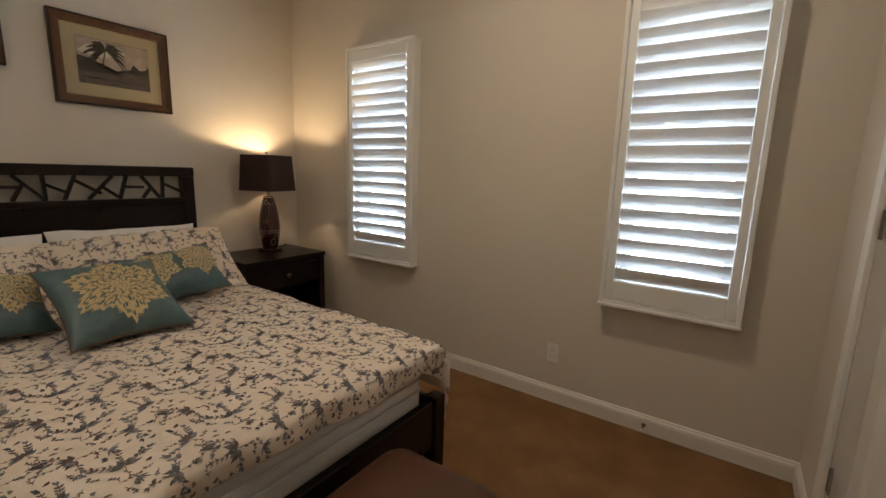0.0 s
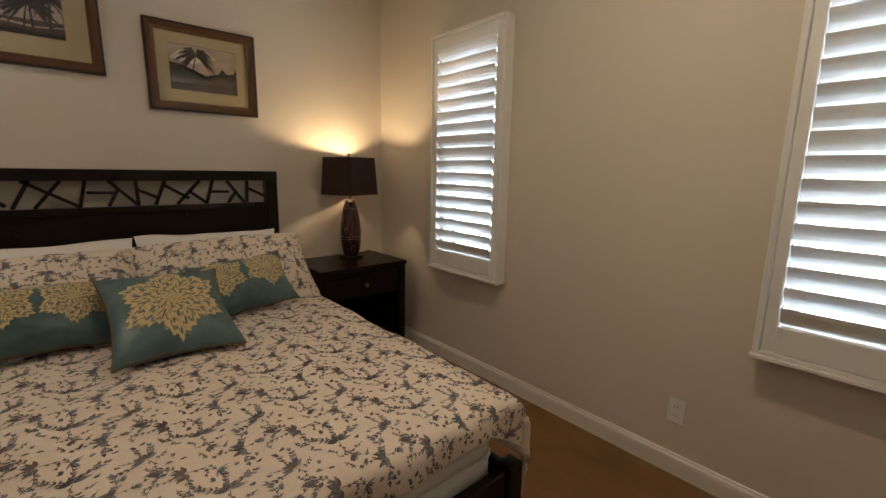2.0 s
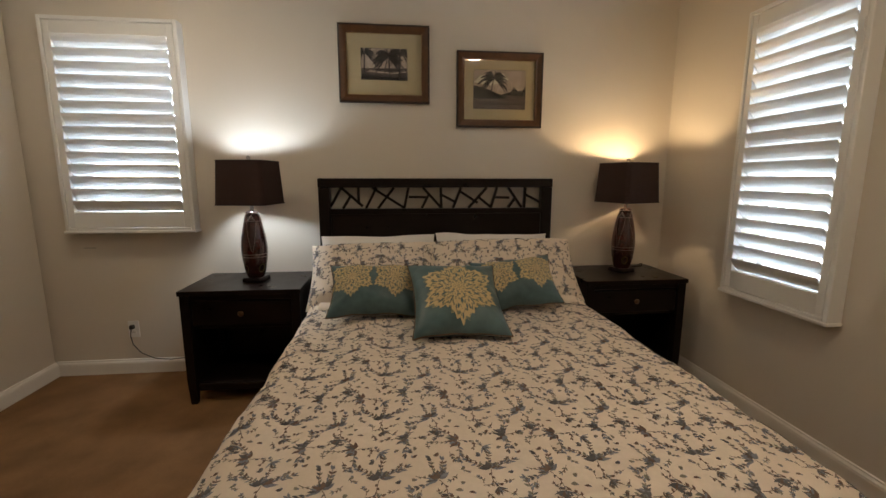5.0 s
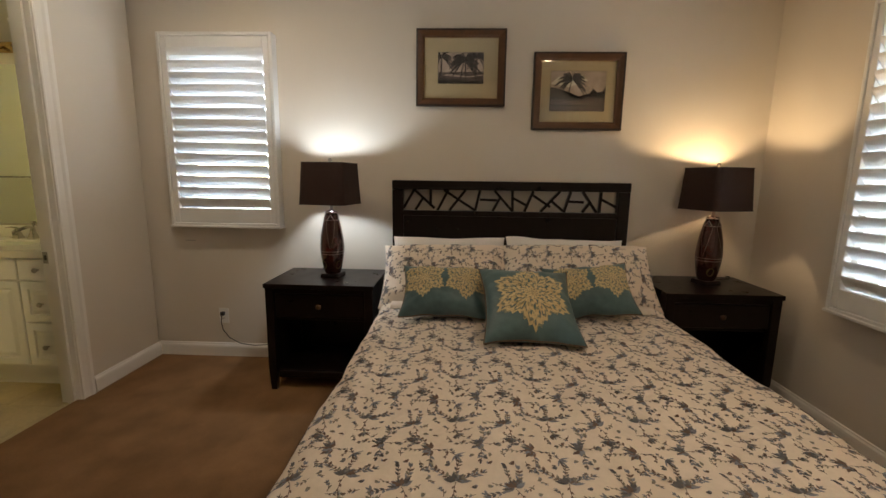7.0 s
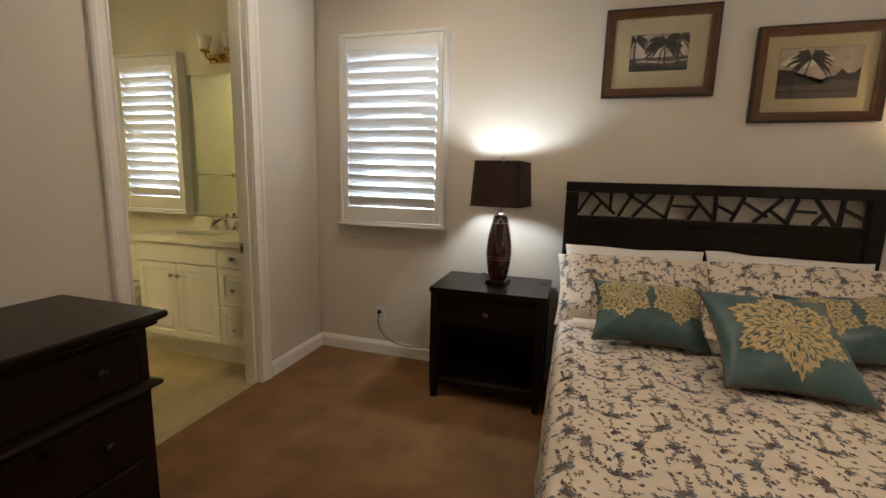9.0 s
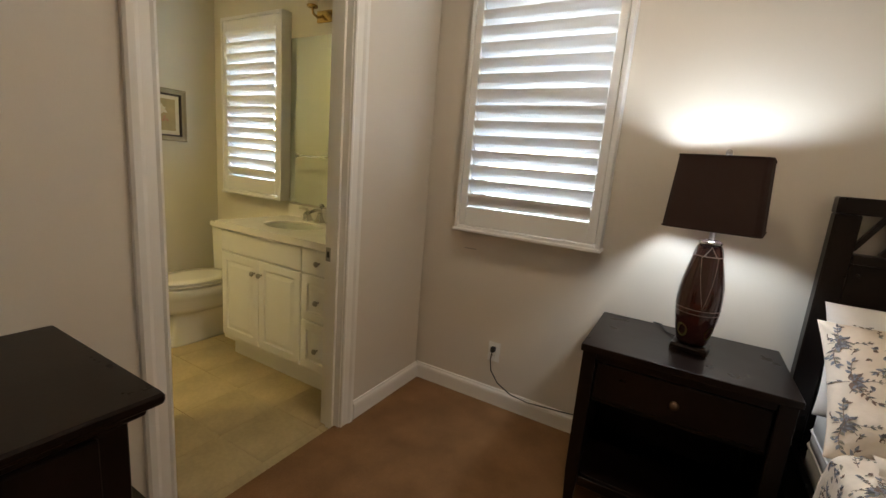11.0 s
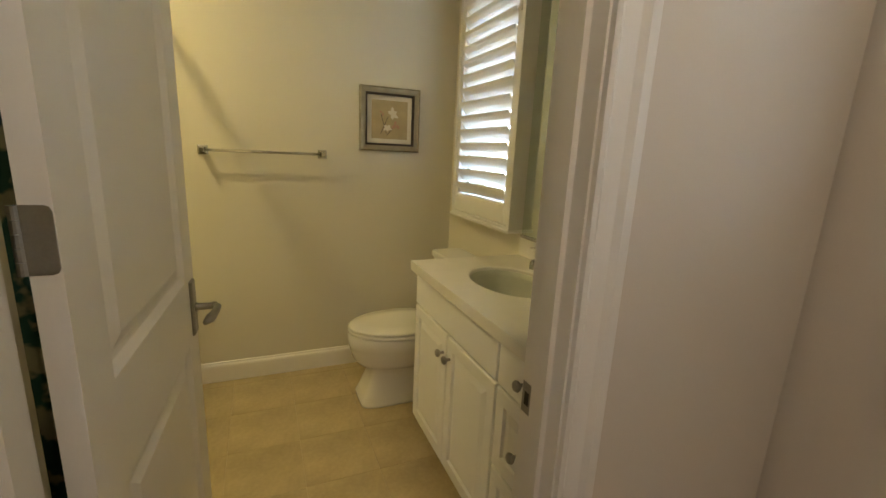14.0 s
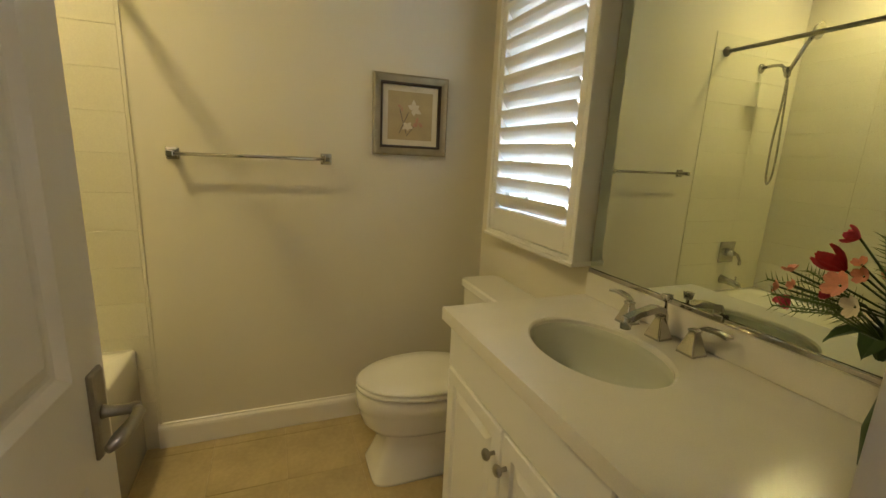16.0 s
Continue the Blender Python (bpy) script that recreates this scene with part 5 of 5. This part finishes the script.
bp = thing("picture_frame", pose(0.262, YB + 0.002, 1.343), "floral print in a pewter frame on the bathroom wall", "picture")
W_, H_ = 0.362, 0.362
rings = []
for x, z, sx, sz in ((0, 0, 1, 1), (W_, 0, -1, 1), (W_, H_, -1, -1), (0, H_, 1, -1), (0, 0, 1, 1)):
    rings.append([(x + sx * p, d, z + sz * p) for p, d in ((0, 0), (0, 0.022), (0.008, 0.026), (0.020, 0.022), (0.034, 0.020), (0.036, 0.0))])
part("frame", loft(rings, cap=False), pewter, bp, "brushed pewter frame")
rings = []
for x, z, sx, sz in ((0, 0, 1, 1), (W_, 0, -1, 1), (W_, H_, -1, -1), (0, H_, 1, -1), (0, 0, 1, 1)):
    rings.append([(x + sx * p, d, z + sz * p) for p, d in ((0.034, 0.004), (0.034, 0.021), (0.042, 0.021), (0.046, 0.012), (0.046, 0.004))])
part("inner_frame", loft(rings, cap=False), frame_dark, bp)
part("mat", box(0.044, W_ - 0.044, 0.0, 0.006, 0.044, H_ - 0.044), cream_card, bp, "cream mat board")
pr = part("print", box(0.072, W_ - 0.072, 0.006, 0.0068, 0.072, H_ - 0.072), olive_print, bp, "olive print of pink magnolias")


def petal_shape(x, z, ln, wd, ang, material, y):
    bm = bmesh.new()
    pts = [(ln * i / 6, wd * math.sin(math.pi * (i / 6) ** 0.8)) for i in range(7)]
    pts += [(a, -b) for a, b in reversed(pts[1:-1])]
    bm.faces.new([bm.verts.new((x + a * math.cos(ang) - b * math.sin(ang), y, z + a * math.sin(ang) + b * math.cos(ang))) for a, b in pts])
    part("petal", bm, material, pr)


for i, (px, pz, s) in enumerate(((0.165, 0.215, 0.040), (0.145, 0.150, 0.036), (0.195, 0.138, 0.030), (0.225, 0.220, 0.020))):
    for j in range(5):
        petal_shape(px, pz, s * (0.8 + 0.25 * (j % 2)), s * 0.28, 0.5 + j * 1.05 + i, (cream_card, petal_pink, cream_card, olive_print)[(i + 2 * j) % 4], 0.0070 + 0.0001 * (j + i))
for a, b, c, d in ((0.19, 0.20, 0.235, 0.10), (0.15, 0.15, 0.20, 0.09), (0.20, 0.10, 0.235, 0.215)):
    sub = bmesh.new()
    nx, nz = (d - b), -(c - a)
    q = 0.0018 / math.hypot(nx, nz)
    sub.faces.new([sub.verts.new(p) for p in ((a - nx * q, 0.0069, b - nz * q), (a + nx * q, 0.0069, b + nz * q), (c + nx * q, 0.0069, d + nz * q), (c - nx * q, 0.0069, d - nz * q))])
    part("twig", sub, sepia_mid, pr)

# ---- tub, curtain and shower ----
TX = 1.625
tub = thing("bathtub", pose(0, 0, 0), "white alcove bathtub with plain apron", "bathtub")
cx, cy, ww, dd = (TX + XT) / 2, (YB - 0.44) / 2, XT - TX - 0.004, -0.44 - YB - 0.004
part("shell", loft([ring_rect(ww, dd, 0.0, 0.006, 4, cx, cy), ring_rect(ww, dd, 0.475, 0.006, 4, cx, cy), ring_rect(ww - 0.012, dd - 0.012, 0.490, 0.01, 4, cx, cy), ring_rect(ww - 0.13, dd - 0.14, 0.492, 0.12, 4, cx, cy),
                    ring_rect(ww - 0.17, dd - 0.18, 0.470, 0.13, 4, cx, cy), ring_rect(ww - 0.24, dd - 0.32, 0.16, 0.12, 4, cx, cy), ring_rect(ww - 0.36, dd - 0.5, 0.12, 0.10, 4, cx, cy)]), porcelain, tub, "", True)
part("overflow_plate", lathe([(0.034, 0), (0.034, 0.004), (0.026, 0.010)], 24, pose(2.0, YB + 0.115, 0.36, -105)), chrome, tub, "chrome overflow plate", True)
rod = thing("curtain_rod", pose(0, 0, 0), "satin metal shower curtain rod across the tub", "curtain rod")
part("rod", tube([(1.655, YB + 0.010, 2.06), (1.655, -0.452, 2.06)], 0.0125, 14), nickel, rod, "", True)
for y, r in ((YB + 0.009, -90), (-0.4405, 90)):
    part("flange", lathe([(0.030, 0), (0.030, 0.006), (0.018, 0.020), (0.013, 0.022)], 20, pose(1.655, y, 2.06, r)), nickel, rod, "", True)

m_c, n_, k_, b_ = nodes_of("curtain_print")
co_ = n_.new("ShaderNodeTexCoord")
no_ = n_.new("ShaderNodeTexNoise")
no_.inputs["Scale"].default_value, no_.inputs["Detail"].default_value = 14, 3
k_(co_.outputs["Object"], no_.inputs["Vector"])
ra_ = n_.new("ShaderNodeValToRGB")
ra_.color_ramp.elements[0].position, ra_.color_ramp.elements[1].position = 0.50, 0.56
ra_.color_ramp.elements[0].color, ra_.color_ramp.elements[1].color = (0.025, 0.095, 0.062, 1), (0.34, 0.33, 0.19, 1)
k_(no_.outputs["Fac"], ra_.inputs[0]), k_(ra_.outputs[0], b_.inputs["Base Color"])
b_.inputs["Roughness"].default_value = 0.7
cur = thing("shower_curtain", pose(0, 0, 0), "dark green shower curtain with gold flowers, bunched open", "shower curtain")
wave = [(1.648 + 0.034 * math.sin(i * 0.9) + 0.01 * math.sin(i * 0.37), -0.46 - 0.40 * i / 70) for i in range(71)]
rings = []
for f in (0.0, 0.3, 0.7, 1.0):
    z = 0.52 + (2.03 - 0.52) * f
    sp = 1.0 + 0.25 * (1 - f)
    row = [(1.655 + (x - 1.655) * sp, y, z) for x, y in wave]
    rings.append(row + [(x + 0.0025, y - 0.001, z) for x, y, z in reversed(row)])
part("cloth", loft(rings), m_c, cur, "", True)
for i in range(8):
    part("ring", tube([(1.655 + 0.022 * math.cos(a), -0.48 - i * 0.052, 2.050 + 0.026 * math.sin(a)) for a in [j * math.pi / 8 for j in range(17)]], 0.002, 6), chrome, cur)

sh = thing("hand_shower", pose(2.0, YB + 0.009, 2.0), "chrome hand shower with looping metal hose", "shower")
part("flange", lathe([(0.030, 0), (0.028, 0.006), (0.012, 0.012)], 20, pose(0, 0, 0, -90)), chrome, sh, "", True)
part("arm", tube([(0, 0.006, 0), (0, 0.07, 0.006), (0, 0.12, 0.0), (0, 0.155, -0.03)], 0.010, 10), chrome, sh, "", True)
part("bracket", tube([(0, 0.150, -0.02), (0, 0.165, -0.055), (0, 0.17, -0.075)], [0.018, 0.020, 0.014], 12), chrome, sh, "", True)
part("handle", tube([(0.0, 0.165, -0.06), (0.0, 0.20, 0.02), (0.0, 0.24, 0.10), (0.0, 0.275, 0.155)], [0.010, 0.012, 0.012, 0.015], 10), chrome, sh, "", True)
part("head", lathe([(0.018, 0.0), (0.040, 0.012), (0.048, 0.024), (0.046, 0.030), (0.0405, 0.031)], 24, pose(0, 0.268, 0.165, -100)), chrome, sh, "", True)
hose = [(0.0, 0.170, -0.07), (0.005, 0.165, -0.25), (0.012, 0.150, -0.45), (0.03, 0.14, -0.62), (0.055, 0.13, -0.70), (0.085, 0.125, -0.735), (0.112, 0.125, -0.70), (0.115, 0.13, -0.58), (0.085, 0.14, -0.36), (0.045, 0.155, -0.18), (0.015, 0.165, -0.08)]
curve = []
for i in range(len(hose) - 1):
    p0, p1, p2, p3 = (Vector(hose[max(0, min(len(hose) - 1, j))]) for j in (i - 1, i, i + 1, i + 2))
    for s in range(6):
        f = s / 6
        curve.append(0.5 * ((2 * p1) + (p2 - p0) * f + (2 * p0 - 5 * p1 + 4 * p2 - p3) * f * f + (3 * p1 - p0 - 3 * p2 + p3) * f ** 3))
part("hose", tube(curve, 0.0065, 8), chrome, sh, "", True)
vl = thing("shower_valve", pose(2.0, YB + 0.009, 0.775), "chrome square shower valve with lever", "shower valve")
part("plate", loft([ring_rect(w, w, z, 0.008, 3) for w, z in ((0.150, 0), (0.150, 0.005), (0.130, 0.011))]), chrome, vl, m=pose(0, 0, 0, -90))
part("hub", lathe([(0.030, 0.010), (0.026, 0.03), (0.020, 0.055), (0.012, 0.058)], 20, pose(0, 0, 0, -90)), chrome, vl, "", True)
part("lever", tube([(0, 0.055, 0), (0.01, 0.075, -0.006), (0.02, 0.09, -0.04), (0.022, 0.092, -0.075)], [0.012, 0.010, 0.009, 0.011], 10), chrome, vl, "", True)
spt = thing("tub_spout", pose(2.0, YB + 0.009, 0.575), "chrome tub spout with diverter knob", "tub spout")
part("body", tube([(0, 0, 0), (0, 0.02, 0), (0, 0.09, -0.006), (0, 0.125, -0.016), (0, 0.135, -0.030)], [0.032, 0.026, 0.023, 0.022, 0.016], 16), chrome, spt, "", True)
part("diverter", lathe([(0.004, 0.018), (0.004, 0.034), (0.008, 0.038), (0.006, 0.044)], 12, pose(0, 0.10, 0)), chrome, spt, "", True)

# ---- flowers on the counter ----
fern_green = shade("fern_green", (0.10, 0.17, 0.05), 0.6, vary=0.25, scale=40)
fl = thing("flower_arrangement", pose(0.185, -0.215, 0.8905), "artificial red and pink flowers in a dark green vase", "flowers")
part("vase", lathe([(0.034, 0), (0.044, 0.01), (0.050, 0.07), (0.040, 0.14), (0.028, 0.18), (0.032, 0.195), (0.028, 0.193), (0.022, 0.18)], 24), leaf_green, fl, "dark green vase", True)


def bloom(at, aim, size, petals, material, cup):
    """A flower of cupped petals on a stem that ends at at."""
    a, d, size = Vector(at) + Vector((0, -0.06, 0)), Vector(aim).normalized(), size * 0.74
    q = d.to_track_quat("Z", "Y").to_matrix().to_4x4()
    part("stem", tube([(0, 0, 0.18), Vector((a.x * 0.45, a.y * 0.45, 0.15 + a.z * 0.38)), a], 0.0018, 5), leaf_green, fl)
    bm = bmesh.new()
    for i in range(petals):
        ang = 2 * math.pi * i / petals + 0.3 * (i % 2)
        rows = []
        for j in range(5):
            f = j / 4
            r = size * (0.10 + (1 - cup) * f + cup * 0.45 * math.sin(f * 2.0))
            z = size * cup * 1.35 * f + size * 0.12 * f
            wd = size * 0.36 * math.sin(math.pi * (0.12 + 0.80 * f))
            c = Vector((r * math.cos(ang), r * math.sin(ang), z))
            t = Vector((-math.sin(ang), math.cos(ang), 0)) * wd
            rows.append([c - t, c + Vector((0, 0, -size * 0.05)), c + t])
        vs = [[bm.verts.new(p) for p in row] for row in rows]
        for u, v in zip(vs, vs[1:]):
            for s in range(2):
                bm.faces.new((u[s], u[s + 1], v[s + 1], v[s]))
    part("bloom", bm, material, fl, m=Matrix.Translation(a) @ q)


bloom((0.035, -0.048, 0.311), (0.15, -0.80, 0.55), 0.044, 6, petal_red, 0.88)
bloom((0.035, -0.040, 0.364), (0.25, -0.80, 0.25), 0.028, 7, petal_rose, 0.6)
bloom((0.035, 0.006, 0.392), (0.3, -0.5, 0.8), 0.026, 7, petal_rose, 0.55)
bloom((0.035, -0.116, 0.246), (0.3, -0.35, -0.85), 0.027, 10, petal_rose, 0.72)
bloom((0.045, -0.050, 0.272), (0.3, -0.95, 0.0), 0.024, 8, petal_rose, 0.6)
bloom((0.052, -0.042, 0.289), (0.9, -0.3, 0.3), 0.032, 9, petal_peach, 0.28)
bloom((0.035, -0.120, 0.290), (0.2, -0.4, 1), 0.021, 8, petal_peach, 0.4)
bloom((0.035, -0.134, 0.257), (0.5, -0.8, 0.1), 0.020, 8, petal_peach, 0.35)
bloom((0.035, -0.112, 0.266), (0.8, -0.4, 0.3), 0.015, 7, petal_peach, 0.35)
bloom((0.035, -0.030, 0.325), (0.7, -0.2, 0.7), 0.017, 7, petal_peach, 0.4)
bloom((0.035, -0.024, 0.308), (0.9, -0.2, 0.2), 0.020, 8, petal_peach, 0.35)
bloom((0.052, -0.018, 0.262), (0.9, -0.4, 0.0), 0.026, 8, cream_card, 0.25)
fern_rng = random.Random(5)
for ax, ay, az in ((0.035, -0.155, 0.266), (0.035, -0.105, 0.222), (0.05, -0.135, 0.245), (0.035, -0.010, 0.372), (0.05, -0.090, 0.300), (0.06, -0.125, 0.228), (0.02, -0.110, 0.275), (0.03, 0.010, 0.345), (0.045, -0.090, 0.250)):
    tip = Vector((ax, ay - 0.06, az))
    root = Vector((0.012, -0.05, 0.21))
    bm = tube([root, root.lerp(tip, 0.5) + Vector((0, 0, 0.02)), tip], 0.0014, 5)
    along = (tip - root).normalized()
    for i in range(30):
        f = 0.30 + 0.70 * i / 29
        c = root.lerp(tip, f) + Vector((0, 0, 0.08 * f * (1 - f)))
        side = along.cross(Vector((1.0, 0.4, 0.1))).normalized() * (1 if i % 2 else -1) + Vector((fern_rng.uniform(-0.4, 0.4), 0, fern_rng.uniform(-0.3, 0.3)))
        e = c + side * fern_rng.uniform(0.010, 0.019) + along * fern_rng.uniform(0.008, 0.016)
        w = along * 0.0011
        bm.faces.new([bm.verts.new(p) for p in (c - w, e, c + w)])
    part("fern", bm, fern_green, fl)
for a in range(7):
    ang = a * 0.9 - 2.6
    d = Vector((math.cos(ang), math.sin(ang), 0))
    t = Vector((-d.y, d.x, 0))
    rows = [[Vector((0.01, -0.05, 0)) + d * r - t * w + Vector((0, 0, z)), Vector((0.01, -0.05, 0)) + d * r + Vector((0, 0, z - 0.004)), Vector((0.01, -0.05, 0)) + d * r + t * w + Vector((0, 0, z))] for r, w, z in ((0.005, 0.006, 0.185), (0.022, 0.016, 0.222), (0.040, 0.020, 0.226), (0.060, 0.012, 0.212), (0.072, 0.001, 0.198))]
    bm = bmesh.new()
    vs = [[bm.verts.new(p) for p in row] for row in rows]
    for u, v in zip(vs, vs[1:]):
        for s in range(2):
            bm.faces.new((u[s], u[s + 1], v[s + 1], v[s]))
    part("leaf", bm, leaf_green, fl)

# ---- tiles ----
floor_bath = bpy.data.objects["bath_floor"]


def tile_mesh(w, h, t, name, material, bevel=0.0025):
    me = bpy.data.meshes.new(name)
    b = bevel
    rings = [[(0, 0, 0), (w, 0, 0), (w, h, 0), (0, h, 0)], [(0, 0, t - b), (w, 0, t - b), (w, h, t - b), (0, h, t - b)], [(b, b, t), (w - b, b, t), (w - b, h - b, t), (b, h - b, t)]]
    bm = loft(rings)
    bmesh.ops.recalc_face_normals(bm, faces=bm.faces)
    bm.to_mesh(me)
    bm.free()
    me.materials.append(material)
    return me


def random_tint(material, amount):
    """Each piece takes its own slight tint."""
    nt = material.node_tree
    b = nt.nodes["Principled BSDF"]
    src = b.inputs["Base Color"].links[0].from_socket
    info, hsv, mr = nt.nodes.new("ShaderNodeObjectInfo"), nt.nodes.new("ShaderNodeHueSaturation"), nt.nodes.new("ShaderNodeMapRange")
    mr.inputs[3].default_value, mr.inputs[4].default_value = 1 - amount, 1 + amount
    nt.links.new(info.outputs["Random"], mr.inputs[0])
    nt.links.new(mr.outputs[0], hsv.inputs["Value"])
    nt.links.new(src, hsv.inputs["Color"])
    nt.links.new(hsv.outputs[0], b.inputs["Base Color"])


random_tint(tile_mat, 0.03)
random_tint(glaze_tile, 0.02)
G = 0.307


def lay(parent, me_of, edges_u, edges_v, place, name="tile", gap=0.0012):
    cache = {}
    for u0, u1 in zip(edges_u, edges_u[1:]):
        for v0, v1 in zip(edges_v, edges_v[1:]):
            key = (round(u1 - u0, 3), round(v1 - v0, 3))
            if min(key) < 0.012:
                continue
            if key not in cache:
                cache[key] = me_of(u1 - u0 - gap, v1 - v0 - gap)
            ob = new(name, cache[key])
            ob.parent = parent
            ob.matrix_basis = place(u0 + gap / 2, v0 + gap / 2)


def edges(a, b, step, phase):
    out = [a]
    x = phase + math.ceil((a - phase) / step + 1e-6) * step
    while x < b - 1e-4:
        out.append(x)
        x += step
    return out + [b]


lay(floor_bath, lambda w, h: tile_mesh(w, h, 0.0058, "tile", tile_mat, 0.001), edges(0.022, 1.622, G, 1.351), edges(YB + 0.016, 0.013, G, -1.90), lambda u, v: pose(u, v, -0.0062))
S = 0.1527
rows_z = edges(0.0, 2.165, S, 0.540)
back = bpy.data.objects["wall_bath_south"]
side = bpy.data.objects["wall_bath_east"]
end = bpy.data.objects["wall_tub_end"]


def on(parent, m):
    return parent.matrix_basis.inverted() @ m


lay(back, lambda w, h: tile_mesh(w, h, 0.0032, "tile", glaze_tile, 0.0008), edges(1.572, XT - 0.001, 0.458, 1.572), rows_z, lambda u, v: on(back, Matrix(((1, 0, 0, u), (0, 0, 1, YB + 0.0005), (0, 1, 0, v), (0, 0, 0, 1)))))
lay(side, lambda w, h: tile_mesh(w, h, 0.0032, "tile", glaze_tile, 0.0008), edges(YB + 0.009, -0.449, 0.458, YB + 0.009), edges(0.495, 2.165, S, 0.540), lambda u, v: on(side, Matrix(((0, 0, -1, XT - 0.0005), (1, 0, 0, u), (0, 1, 0, v), (0, 0, 0, 1)))))
lay(end, lambda w, h: tile_mesh(w, h, 0.0032, "tile", glaze_tile, 0.0008), edges(1.602, XT - 0.009, 0.458, 1.602), edges(0.495, 2.165, S, 0.540), lambda u, v: on(end, Matrix(((1, 0, 0, u), (0, 0, -1, -0.4405), (0, 1, 0, v), (0, 0, 0, 1)))))
tagged(link("trim", box(1.558, 1.5715, YB + 0.0003, YB + 0.0050, 0, 2.165, 0.002, 2), glaze_tile), "glazed tile edge strip beside the tub", "trim", kind="structure")
tagged(link("trim", box(0.0, 0.0012, 0.30, 0.375, 0.884, 0.889, 0.0004, 1), soil_mark), "faint grey scuff on the painted wall", "scuff", kind="structure")
